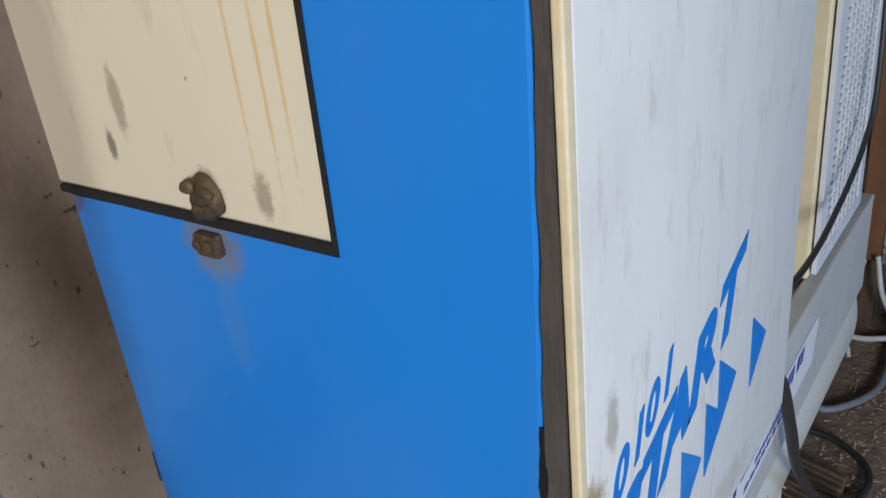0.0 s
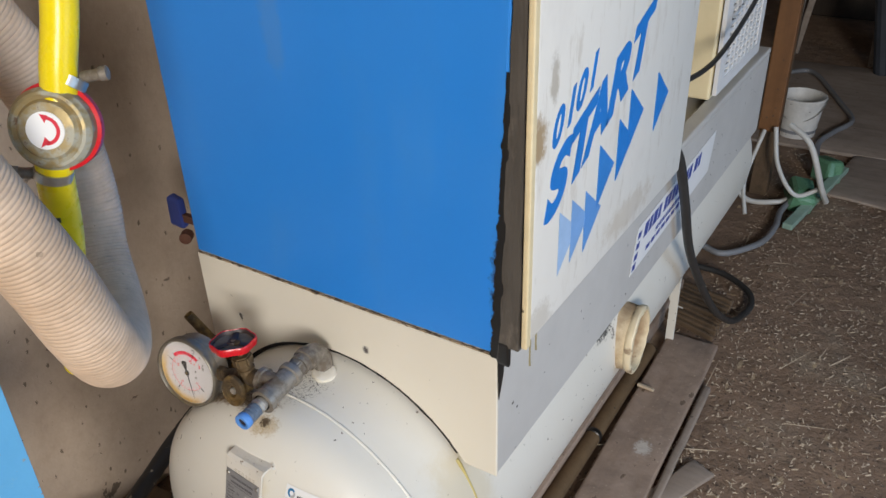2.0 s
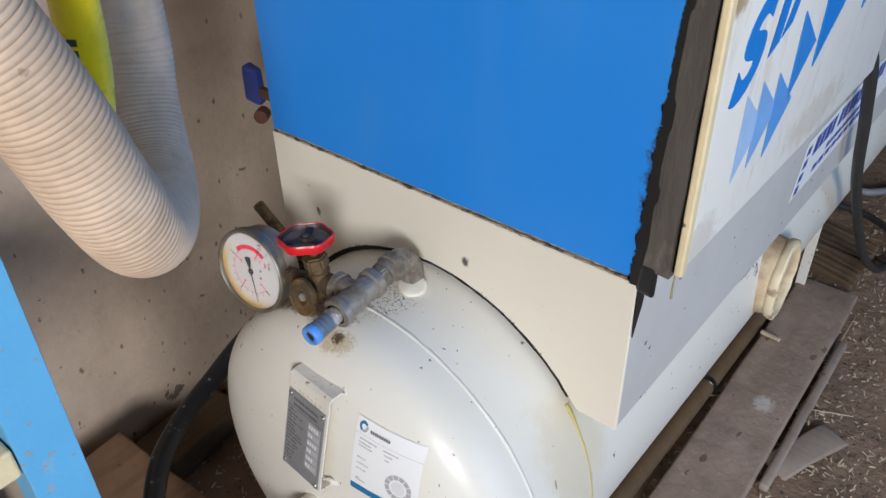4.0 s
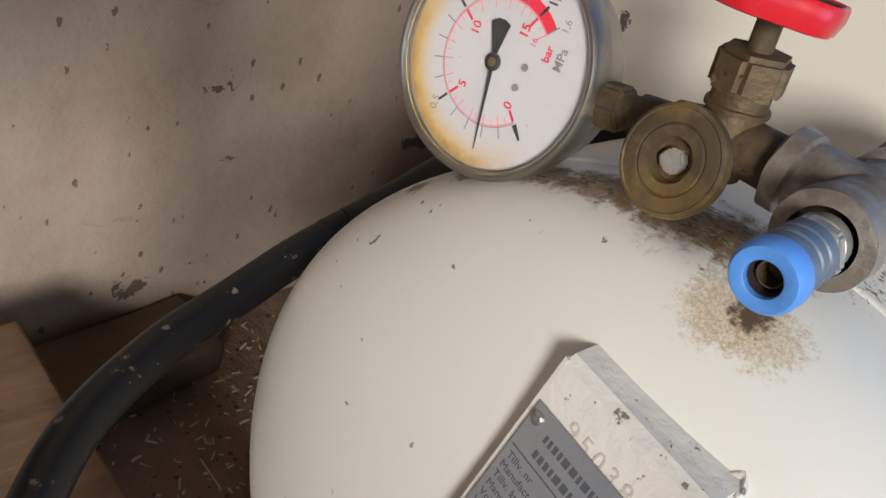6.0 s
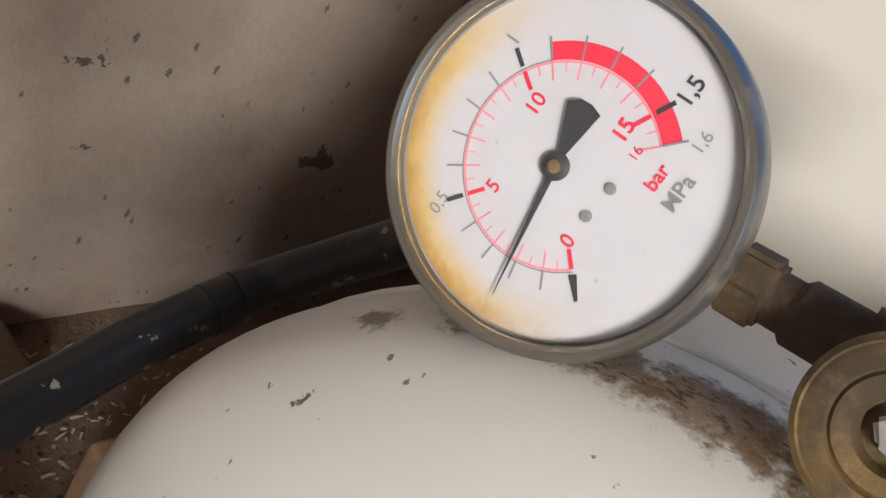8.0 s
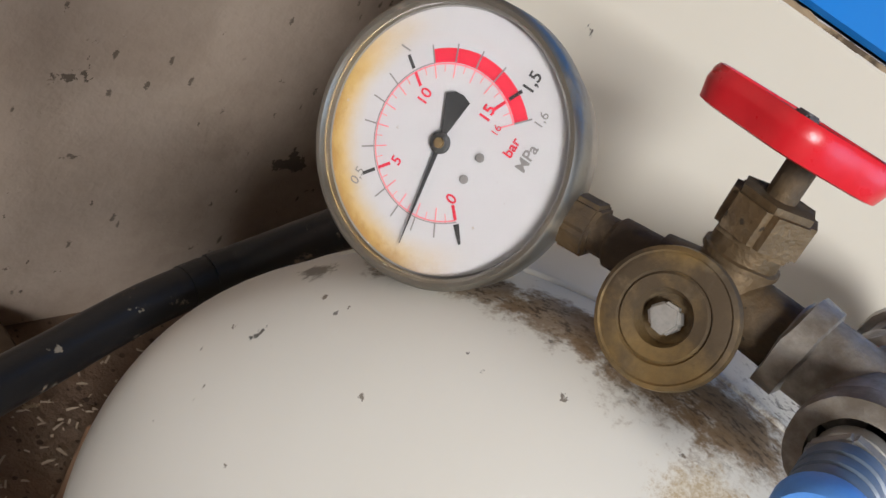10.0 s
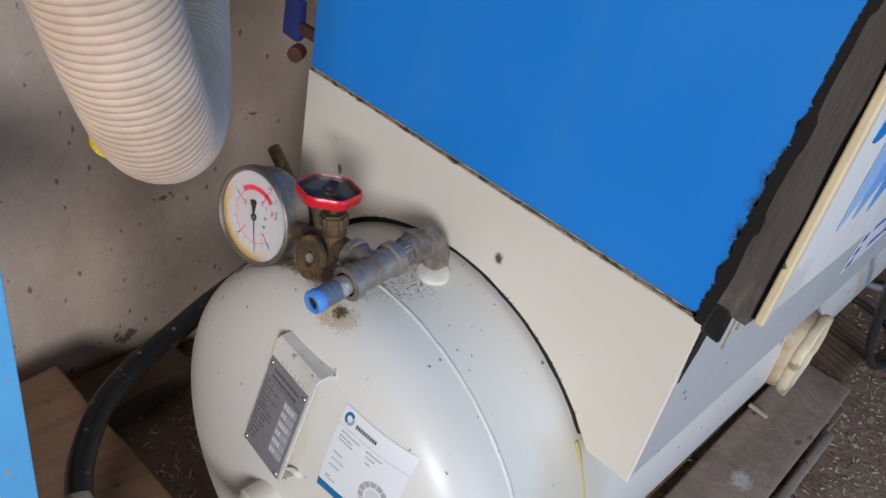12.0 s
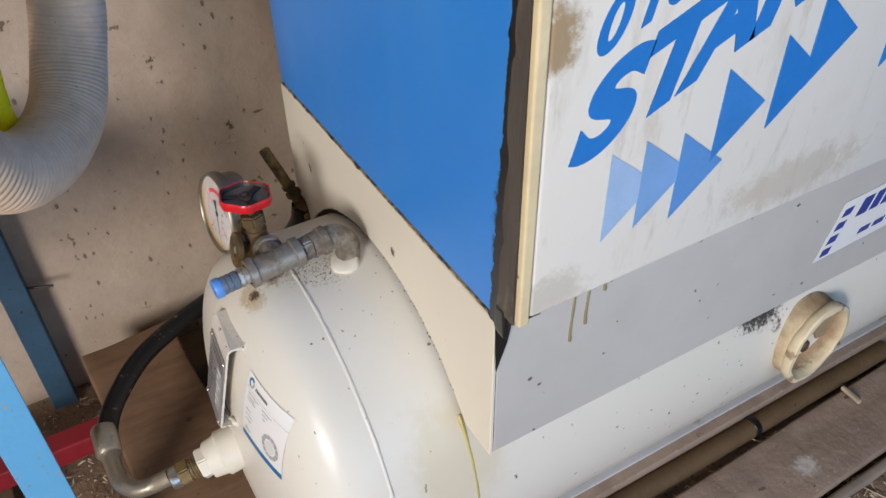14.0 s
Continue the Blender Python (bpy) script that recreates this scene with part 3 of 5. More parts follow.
RUSTY = paint("rusty_tin", (0.13, 0.055, 0.035), 0.8, 0.5, 12.0)
GREEN = paint("green_plastic", (0.12, 0.28, 0.17), 0.3, 0.3, 12.0)
CLEAR_GREEN = paint("pale_green_plastic", (0.3, 0.45, 0.38), 0.2, 0.3, 12.0)
CLOTH_BLUE = paint("blue_cloth", (0.015, 0.06, 0.22), 0.9, 0.4, 12.0)
PIPE_BROWN = paint("rusty_pipe", (0.14, 0.085, 0.04), 0.75, 0.5, 12.0, 0.1)
STRAW = paint("straw", (0.6, 0.49, 0.36), 0.8, 0.3, 20.0)
GREY_LEAN = paint("grey_pipe", (0.035, 0.042, 0.055), 0.6, 0.4, 8.0)

SIDE = Matrix(((0, 0, 1, 0), (1, 0, 0, 0), (0, 1, 0, 0), (0, 0, 0, 1)))       # x along +y, y up, facing +x
FRONT = Matrix(((1, 0, 0, 0), (0, 0, -1, 0), (0, 1, 0, 0), (0, 0, 0, 1)))     # x along +x, y up, facing -y

# ---- the shed ----
WALL_X, X1, Y0, Y1 = -0.745, GATE_X, DOOR_Y, 6.6
bm = bmesh.new()
nx, ny = 110, 220
xs = [WALL_X - 0.25 + (X1 + 0.6 - WALL_X) * (k / nx) ** 1.25 for k in range(nx + 1)]
ys = [Y0 - 0.3 + (Y1 + 0.6 - Y0) * k / ny for k in range(ny + 1)]
grid = [[bm.verts.new((x, y, 0.012 * noise.noise(Vector((x * 1.7, y * 1.7, 0))) + 0.006 * noise.noise(Vector((x * 7, y * 7, 3))) - 0.006)) for y in ys] for x in xs]
for a, b in zip(grid, grid[1:]):
    for k in range(ny):
        bm.faces.new((a[k], b[k], b[k + 1], a[k + 1]))
structure("floor", bm, EARTH, "trodden earth floor littered with wood shavings and straw", "floor", 40)
outside = bmesh.new()
bmesh.ops.create_grid(outside, x_segments=40, y_segments=40, size=400, matrix=Matrix.Translation((0, 0, -0.09)))
structure("ground", outside, EARTH, "bare brown ground outside the shed", "ground")
structure("wall_west", box(WALL_X - 0.2, WALL_X, Y0 - 0.2, Y1 + 0.2, -0.2, ROOF), PLASTER, "dirty brown plastered wall with scuffs and chips", "wall")
structure("wall_north", box(WALL_X, X1 + 0.2, Y1, Y1 + 0.2, -0.2, ROOF), WOOD_DARK, "dark weathered board wall at the back of the shed", "wall")
# south and east walls and ceiling are unseen, added to enclose the light
bm = box(WALL_X, DOOR_X0, Y0 - 0.2, Y0, -0.2, ROOF)
box(DOOR_X1, X1 + 0.2, Y0 - 0.2, Y0, -0.2, ROOF, bm=bm)
box(DOOR_X0, DOOR_X1, Y0 - 0.2, Y0, DOOR_H, ROOF, bm=bm)
structure("wall_south", bm, PLASTER, "unseen plastered wall with an open doorway, added to enclose the shed", "wall")
bm = box(X1, X1 + 0.2, Y0, GATE_Y0, -0.2, ROOF)
box(X1, X1 + 0.2, GATE_Y1, BACK_Y0, -0.2, ROOF, bm=bm)
box(X1, X1 + 0.2, BACK_Y1, Y1, -0.2, ROOF, bm=bm)
box(X1, X1 + 0.2, BACK_Y0, BACK_Y1, BACK_H, ROOF, bm=bm)
box(X1, X1 + 0.2, GATE_Y0, GATE_Y1, GATE_H, ROOF, bm=bm)
structure("wall_east", bm, WOOD_DARK, "unseen dark board wall with two wide gateways added for the light", "wall")
structure("ceiling", box(WALL_X - 0.2, X1 + 0.2, Y0 - 0.2, Y1 + 0.2, ROOF, ROOF + 0.1), WOOD_DARK, "unseen dark boarded ceiling, added to shut out the sky", "ceiling")

# ---- the compressor: cabinet on its skirt ----
compressor = thing("compressor_cabinet", (0, 0.8, 0.635), "blue and white sheet-metal compressor cabinet standing on its air tank", "compressor")
TOP = 1.95
# end panel with the hatch opening at its upper outer corner
HX, HZ = 0.122, 1.394
bm = bmesh.new()
outline = [(-0.3, 0.87), (0.3, 0.87), (0.332, TOP), (HX + 0.012, TOP), (HX, HZ), (-0.302, HZ)]
prism(outline, 0.03, FRONT @ Matrix.Translation((0, 0, -0.03)), bm, 0.003)
part("end_panel", bm, BLUE, compressor, "blue lacquered end panel with scratches and grime", 30)
bm = prism([(-0.325, HZ + 0.008), (HX - 0.006, HZ + 0.008), (HX + 0.006, TOP), (-0.325, TOP)], 0.02, FRONT @ Matrix.Translation((0, 0, -0.022)), None, 0.004)
hatch = part("hatch", bm, HATCH, compressor, "cream metal hatch with rust runs", 30)
bm = prism([(-0.318, HZ - 0.0005), (HX - 0.001, HZ - 0.0015), (HX + 0.011, TOP), (HX + 0.004, TOP), (HX - 0.0075, HZ + 0.0085), (-0.318, HZ + 0.0085)], 0.016, FRONT @ Matrix.Translation((0, 0, -0.0145)))
part("hatch_seal", lumpy(bm, 0.0008, 90), BLACK, hatch, "black rubber seal")
# hinge lugs
bm = box(-0.07, -0.036, -0.012, 0.001, 1.363, 1.388, 0.004)
for x in (-0.061, -0.045):
    lathe([(0.0065, 0), (0.0065, 0.004), (0.004, 0.006), (0, 0.006)], frame_z((x, -0.011, 1.377), (0, -1, 0)), 12, bm)
part("hinge", lumpy(bm, 0.0015, 70), GRIMY, compressor, "rusty bolted hinge lug", 40)
bm = lathe([(0.024, 0), (0.02, 0.006), (0.012, 0.009), (0, 0.01)], frame_z((-0.046, 0.0, 1.425), (0, -1, 0)), 20)
for x, z, r in ((-0.058, 1.437, 0.008), (-0.035, 1.432, 0.007), (-0.05, 1.412, 0.008), (-0.038, 1.414, 0.006)):
    lathe([(r, 0), (r, 0.006), (r * 0.6, 0.009), (0, 0.0095)], frame_z((x, -0.006, z), (0.1, -1, 0)), 10, bm)
part("hinge", lumpy(bm, 0.004, 60), GRIMY, hatch, "rusted hinge stub under old paint", 40)
# body behind the panels
part("body", box(-0.3, 0.29, 0.032, 0.63, 0.872, TOP, 0.004), SKIRT_SIDE, compressor)
part("roof_panel", box(-0.32, 0.36, -0.01, 0.66, TOP + 0.002, TOP + 0.03, 0.004), SKIRT_SIDE, compressor)
# foam gasket between end panel and side door
bm = bmesh.new()
for k in range(60):
    z = 0.892 + (TOP - 0.895) * k / 59
    for x, y in ((0.303, -0.002), (0.334, -0.004), (0.3345, 0.03), (0.303, 0.03)):
        bm.verts.new((x + (0.03 if x < 0.31 else 0.004) * (z - 0.87) + 0.0025 * noise.noise(Vector((x * 50, y, z * 22))), y + 0.002 * noise.noise(Vector((x * 90, 5, z * 30))), z))
bm.verts.ensure_lookup_table()
for k in range(59):
    for j in range(4):
        a, b = 4 * k + j, 4 * k + (j + 1) % 4
        bm.faces.new([bm.verts[i] for i in (a, b, b + 4, a + 4)])
part("gasket", bm, GASKET, compressor, "worn grey foam rubber gasket", 50)
left, right = [], []
for k in range(200):
    z = 0.862 + 0.42 * k / 199
    w = (0.012 * (1 - k / 199) ** 0.9 + 0.002) * (0.8 + 0.35 * noise.noise(Vector((0, 3, z * 60))) + 0.4 * noise.noise(Vector((9, 1, z * 420))))
    left.append((0.3005 + 0.0295 * (z - 0.87) - max(w, 0.0), z))
    right.append((0.3055 + 0.0295 * (z - 0.87), z))
part("sealant", prism(right + left[::-1], 0.0016, FRONT @ Matrix.Translation((0, 0, 0.0002))), TAR, compressor, "smeared black sealant")
bm = prism([(-0.002, 0.862), (0.02, 0.868), (0.014, 0.83), (0.004, 0.8), (0.001, 0.79), (-0.001, 0.82)], 0.0015, Matrix.Translation((0.301, 0, 0)) @ SIDE)
part("sealant_drip", bm, TAR, compressor)
part("sealant_lump", lumpy(box(0.2995, 0.32, -0.0035, 0.006, 0.858, 0.897, 0.004), 0.003, 110), TAR, compressor, "black sealant pressed into the corner")
# white side door, thick at its front edge
door = part("side_door", box(0.318, 0.346, 0.0072, 0.64, 0.905, TOP, 0.005, 3), WHITE_DOOR, compressor, "white lacquered side door, stained and scuffed", 30)
# solid black strip in place of the shade in the open gap
part("door_gap", box(0.3352, 0.3384, 0.0, 0.007, 0.9, TOP), BLACK, door, "black strip standing for the shaded gap behind the door edge")
bm = box(0.3385, 0.3475, -0.006, 0.0065, 0.9, TOP, 0.0025, 3)
for v in bm.verts:
    v.co.x += 0.0012 * noise.noise(v.co * 9)
part("door_edge", bm, CREAM_EDGE, door, "yellowed cream edge strip")
# lettering on the door
SH = 0.39


def slanted(y, z, skew=SH):
    m = SIDE.copy()
    m.translation = (0.3465, y, z)
    return m @ Matrix(((1, 0, 0, 0), (skew, 1, 0, 0), (0, 0, 1, 0), (0, 0, 0, 1)))


for ch, y, w in (("S", 0.065, 1.2), ("T", 0.133, 1.15), ("A", 0.194, 1.0), ("R", 0.264, 1.15), ("T", 0.34, 1.15)):
    m = slanted(y, 1.113 + (y - 0.065) * SH) @ Matrix.Diagonal((w, 1, 1, 1))
    part("letter", lettering(ch, 0.104, m, shear=0.28, offset=0.0055, depth=0.0004), SHADES[0], door)
for ch, y in (("0", 0.064), ("1", 0.102), ("0", 0.132), ("1", 0.169)):
    part("numeral", lettering(ch, 0.06, slanted(y, 1.193 + (y - 0.064) * SH), shear=0.28, offset=0.002, depth=0.0004), SHADES[0], door)
for y, z, sh in ((0.085, 1.02, 4), (0.125, 1.021, 3), (0.172, 1.014, 2), (0.214, 1.068, 1), (0.285, 1.083, 0), (0.325, 1.116, 0), (0.446, 1.107, 0)):
    lift = 0.0004 + 0.0002 * (4 - sh) + (0.0003 if y == 0.325 else 0)
    part("triangle", prism([(0, -0.05), (0.06, 0.0), (0, 0.05)], lift, slanted(y, z, 0.0)), SHADES[sh], door)
# skirt: front plate with an arch for the tank, side plates
CX, CZ, CR, TZ0 = 0.0, 0.468, 0.2955, 0.468
arch = []
a0, a1 = math.acos((0.638 - CZ) / CR), -math.acos((0.638 - CZ) / CR)
for k in range(41):
    a = a0 + (a1 - a0) * k / 40
    r = CR + 0.002 * noise.noise(Vector((k * 0.7, 0, 0)))
    arch.append((CX + r * math.sin(a), CZ + r * math.cos(a)))
outline = [(-0.3, 0.635), (-0.3, 0.866), (0.3, 0.866), (0.3, 0.635), (CX + CR * math.sin(a0) + 0.002, 0.635)] + arch + [(CX + CR * math.sin(a1) - 0.002, 0.635)]
part("skirt_front", prism(outline, 0.004, FRONT @ Matrix.Translation((0, 0, -0.002)), None, 0.0012), CREAM, compressor, "cream skirt plate with a rough-cut arch over the tank", 30)
bm = bmesh.new()
for k in range(60):
    a = random.uniform(a1, a0) if k % 3 else random.uniform(0.1, 0.75)
    r = CR + random.uniform(-0.003, 0.002)
    lathe([(random.uniform(0.0004, 0.0013), 0), (0.0006, 0.0007), (0, 0.0008)], frame_z((CX + r * math.sin(a), -0.002, CZ + r * math.cos(a)), (0, -1, 0)), 6, bm)
part("arch_edge", lumpy(bm, 0.002, 200), TAR, compressor, "rough blackened cut edge")["kind"] = "stuff"
# black ring added behind the arch: the gap's darkness given as colour
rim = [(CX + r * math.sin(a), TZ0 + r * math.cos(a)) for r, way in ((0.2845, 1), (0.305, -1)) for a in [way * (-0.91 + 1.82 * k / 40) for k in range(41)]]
part("arch_dark_ring", lumpy(prism(rim, 0.006, FRONT @ Matrix.Translation((0, 0, -0.0085))), 0.001, 60), BLACK, compressor, "black ring added behind the arch to darken the gap")
bm = box(0.288, 0.2985, 0.004, 1.6, 0.636, 0.868, 0.002)
part("skirt_side", bm, SKIRT_SIDE, compressor, "greyish white skirt side plate")
part("skirt_side", box(-0.2985, -0.288, 0.004, 1.6, 0.636, 0.868, 0.002), SKIRT_SIDE, compressor)
bm = box(-0.299, 0.299, -0.0004, 0.003, 0.8652, 0.8682)
bmesh.ops.subdivide_edges(bm, edges=[e for e in bm.edges if e.calc_length() > 0.3], cuts=120)
part("joint_grime", lumpy(bm, 0.0016, 160), JOINT, compressor, "rusty grimy joint above the skirt")
part("base_deck", box(-0.287, 0.287, 0.005, 1.599, 0.862, 0.8685), SKIRT_SIDE, compressor)
part("skirt_lip", box(0.262, 0.3, 0.64, 1.6, 0.87, 0.886, 0.004), SKIRT_SIDE, compressor)
LEAN = Matrix(((1, 0, 0, 0), (0, 1, 0.3, 0.545 - 0.3 * 0.7), (0, 0.04, 1, 0), (0, 0, 0, 1)))     # y along the sign, z up
sign = part("sign", box(0.2995, 0.3003, 0.0, 0.52, 0.7, 0.797, m=LEAN), PAPER, compressor, "white company sign with blue print")
x = 0.045
for w in (0.028, 0.024, 0.03, 0.022, 0, 0.024, 0.026, 0.024, 0.024, 0.022, 0.024, 0.022, 0.024, 0, 0.028, 0.024):
    if w:
        part("printed_bar", box(0.3003, 0.3008, x, x + w - 0.006, 0.757, 0.787, m=LEAN), SIGN_BLUE, sign)
    x += w or 0.014
for z, a, b in ((0.738, 0.13, 0.31), (0.72, 0.08, 0.36)):
    for k in range(9):
        part("printed_bar", box(0.3003, 0.3007, a + (b - a) * k / 9, a + (b - a) * (k + 0.75) / 9, z - 0.005, z + 0.005, m=LEAN), SIGN_BLUE, sign)
for z in (0.712, 0.733, 0.755, 0.777):
    part("printed_bar", box(0.3003, 0.3007, 0.008, 0.026, z - 0.007, z + 0.006, m=LEAN), SIGN_BLUE, sign)
for yy, z0 in ((0.105, 0.81), (0.125, 0.828), (0.148, 0.87), (0.156, 0.88)):
    bm = tube([(0.2992, yy, 0.905), (0.2992, yy + 0.001, 0.88), (0.2992, yy - 0.001, z0 - 0.015), (0.2992, yy, z0 - 0.03)], lambda i, s: (0.0012, 0.0014, 0.0016, 0.0022)[i], 6)
    part("drip", bm, DRIP_DULL, compressor, "dried greenish drip")

# ---- the air tank ----
TX, TR, TZ, HEAD, DEEP = -0.002, 0.2825, 0.472, -0.1238, 0.128     # axis, radius, where the head begins and how deep it is
tank = thing("air_tank", (0, 0.8, 0.23), "off-white enamelled horizontal air tank with domed end", "tank")


def head_depth(q):
    """How far the domed head stands out at a share q of the tank's radius."""
    return HEAD - DEEP * max(1 - q**2.1, 0.0) ** (1 / 2.9)


prof = [(TR * math.sin(math.pi / 2 * k / 40), head_depth(math.sin(math.pi / 2 * k / 40))) for k in range(41)]
prof += [(TR, -0.1), (TR, 0.3), (TR, 0.8), (TR, 1.3)]
prof += [(TR * math.cos(math.pi / 2 * k / 16), 1.70 + 0.165 * math.sin(math.pi / 2 * k / 16)) for k in range(17)]
AXIS = frame_z((TX, 0, TZ), (0, 1, 0))
part("shell", lathe([(max(r, 0), y) for r, y in prof], AXIS, 128), TANK, tank, smooth=60)
seam = [(TX + (TR - 0.0012) * math.sin(2 * math.pi * k / 160), -0.117, TZ + (TR - 0.0012) * math.cos(2 * math.pi * k / 160)) for k in range(161)]
part("weld_seam", lumpy(tube(seam, lambda i, s: 0.0031 + 0.0006 * noise.noise(Vector((i * 1.3, 0, 0))), 8, cap=False), 0.0008, 160), TANK, tank, "painted weld bead", 60)
bm = tube([(TX + (TR - 0.0008) * math.sin(a), -0.005 + 0.003 * a, TZ + (TR - 0.0008) * math.cos(a)) for a in (0.95, 0.985, 1.05, 1.2, 1.36, 1.5, 1.6)], lambda i, s: (0.0035, 0.0042, 0.003, 0.0024, 0.0022, 0.0022, 0.0028)[i], 8)
part("drip", bm, DRIP, tank, "dried yellow drip from the skirt corner")
for y in (1.45,):
    for sx in (-1, 1):
        bm = box(sx * 0.15 - 0.003, sx * 0.15 + 0.003, y, y + 0.06, 0.03, 0.3, 0.001)
        box(sx * 0.15 - 0.04, sx * 0.15 + 0.04, y, y + 0.06, 0.024, 0.032, 0.001, bm=bm)
        part("foot", bm, TANK, tank)
part("foot", box(0.19, 0.215, 1.3, 1.308, 0.0, 0.36, 0.001), TANK, tank)
# inspection flange on the side
n = Vector((0.97, 0.05, 0.0)).normalized()
fm = frame_z(Vector((0.27, 0.632, 0.49)), n) @ Matrix.Diagonal((1.12, 1.28, 0.75, 1))
bm = lathe([(0.056, -0.03), (0.062, -0.02), (0.0605, 0.012), (0.059, 0.03), (0.0625, 0.034), (0.064, 0.04), (0.064, 0.05), (0.062, 0.054), (0.056, 0.055), (0.0545, 0.05), (0.053, 0.012), (0, 0.01)], fm, 56)
flange = part("inspection_flange", lumpy(bm, 0.002, 45), FLANGE, tank, "cream painted oval inspection neck, chipped and dusty inside", 40)
half = [(0.049 * math.cos(a), 0.049 * math.sin(a)) for a in [-0.5 + 2.4 * k / 20 for k in range(21)]]
bm = prism(half + [(-0.03, 0.035), (-0.012, 0.01), (0.012, 0.004), (0.024, -0.016)], 0.006, fm @ Matrix.Translation((0.002, 0, 0.022)) @ Matrix.Rotation(0.16, 4, "X"), None, 0.0015)
part("cover", lumpy(bm, 0.003, 50), FLANGE, flange, "broken cream cover plate", 40)
bm = lathe([(0.009, 0.012), (0.009, 0.034), (0.007, 0.036), (0, 0.036)], fm @ Matrix.Translation((-0.01, -0.008, 0)), 12)
part("stud", lumpy(bm, 0.001, 80), GRIMY, flange, smooth=40)
# lifting lug / elbow boss
bm = lathe([(0.02, -0.006), (0.02, 0.005), (0.016, 0.008), (0, 0.009)], frame_z((0.012, -0.05, 0.754), (0.05, -0.05, 1)), 24)
part("boss", lumpy(bm, 0.003, 60), CREAM, tank, "white painted threaded boss", 50)
# name-plate bracket welded to the dome
rivet_tl, rivet_tr, rivet_bl = Vector((-0.036, -0.233, 0.679)), Vector((0.027, -0.2385, 0.6785)), Vector((-0.036, -0.259, 0.576))
ux, uy = rivet_tr - rivet_tl, rivet_tl - rivet_bl
W, RISE = ux.length + 0.013, uy.length
ux.normalize()
uy = (uy - ux * uy.dot(ux)).normalized()
H = RISE + 0.034
bl = rivet_bl - ux * 0.0065 - uy * 0.006
PM = Matrix((ux, uy, ux.cross(uy))).transposed().to_4x4()
PM.translation = bl
outline = [(0.0, 0.0), (0.0025, 0.0), (0.0025, H - 0.004), (0.006, H), (0.014, H + 0.002), (0.024, H + 0.005), (0.024, H + 0.0075), (0.014, H + 0.0048), (0.004, H + 0.0028), (0.0, H - 0.002)]
bm = bmesh.new()
prism([(-x, y) for x, y in outline][::-1], W, PM @ Matrix(((0, 0, 1, 0), (0, 1, 0, 0), (1, 0, 0, 0), (0, 0, 0, 1))), bm)
box(0.0, W, -0.0005, 0.002, -0.026, 0, m=PM, bm=bm)
box(-0.001, 0.001, 0.03, H, -0.012, 0, m=PM, bm=bm)
bracket = part("plate_bracket", lumpy(bm, 0.0012, 50), WELD, tank, "painted bracket welded to the dome")
for c, r in ((PM @ Vector((0.004, H + 0.004, -0.028)), 0.007), (PM @ Vector((W - 0.004, H + 0.004, -0.027)), 0.008), (PM @ Vector((W, 0.008, -0.02)), 0.006)):
    bm = bmesh.new()
    bmesh.ops.create_icosphere(bm, subdivisions=3, radius=r)
    bm.transform(Matrix.Translation(c) @ PM.to_3x3().to_4x4() @ Matrix.Diagonal((1.4, 0.55, 1.0, 1)))
    part("weld_blob", lumpy(bm, 0.006, 130), WELD, bracket, "lumpy painted weld with bare rusty spots", 60)
plate = part("data_plate", box(0.002, W - 0.002, 0.001, RISE + 0.012, 0.0008, 0.0022, 0.0006, 1, m=PM), PLATE, bracket, "grey stamped aluminium data plate")
bm = bmesh.new()
for z, a, b in ((0.1085, 0.014, 0.063), (0.1, 0.014, 0.06)):
    k = a
    while k < b:
        w = random.choice((0.0034, 0.0046, 0.0028))
        box(k, min(k + w, b) - 0.0012, z - 0.0019, z + 0.0019, 0.0022, 0.0024, m=PM, bm=bm)
        k += w
box(0.004, W - 0.004, 0.0945, 0.0951, 0.0022, 0.0024, m=PM, bm=bm)
for k, body in enumerate(("Tillv. nr", "Manufact. no", "Tillv. \u00e5r", "Manufact. year", "Volym", "Volume", "Ber\u00e4kn. tryck", "Calc. pressure", "Ber. temp.", "Calc. temp.", "Kontroll", "Control", "M\u00e5nad", "Month")):
    lettering(body, 0.0053, PM @ Matrix.Translation((0.005, 0.0898 - k * 0.0058, 0.0023)), bm, depth=0.0001, align="LEFT")
part("print", bm, PRINT_DARK, plate)
for k in range(6):
    z = 0.085 - k * 0.0118
    part("entry_field", box(0.045, 0.069, z - 0.005, z + 0.005, 0.0022, 0.00235, m=PM), PRINT_GREY, plate)
    for j in range((4, 2, 4, 2, 3, 2)[k]):
        part("stamped_figure", box(0.0472 + j * 0.0047, 0.05 + j * 0.0047, z - 0.0028, z + 0.0028, 0.00235, 0.0027, m=PM), PRINT_LIGHT, plate)
for u, v in ((0.0065, 0.006 + RISE), (W - 0.0065, 0.006 + RISE), (0.0065, 0.006), (W - 0.0065, 0.006)):
    part("rivet", lathe([(0.0034, 0.002), (0.003, 0.0036), (0.0012, 0.0042), (0, 0.0038)], PM @ Matrix.Translation((u, v, 0)), 12), ZINC, plate, smooth=60)
for j, ch in enumerate("950387"):
    part("stamped_figure", lettering(ch, 0.0115, PM @ Matrix.Translation((0.021 + j * 0.0078, H - 0.021, 0.0002)), depth=0.0004), STAMP, bracket)


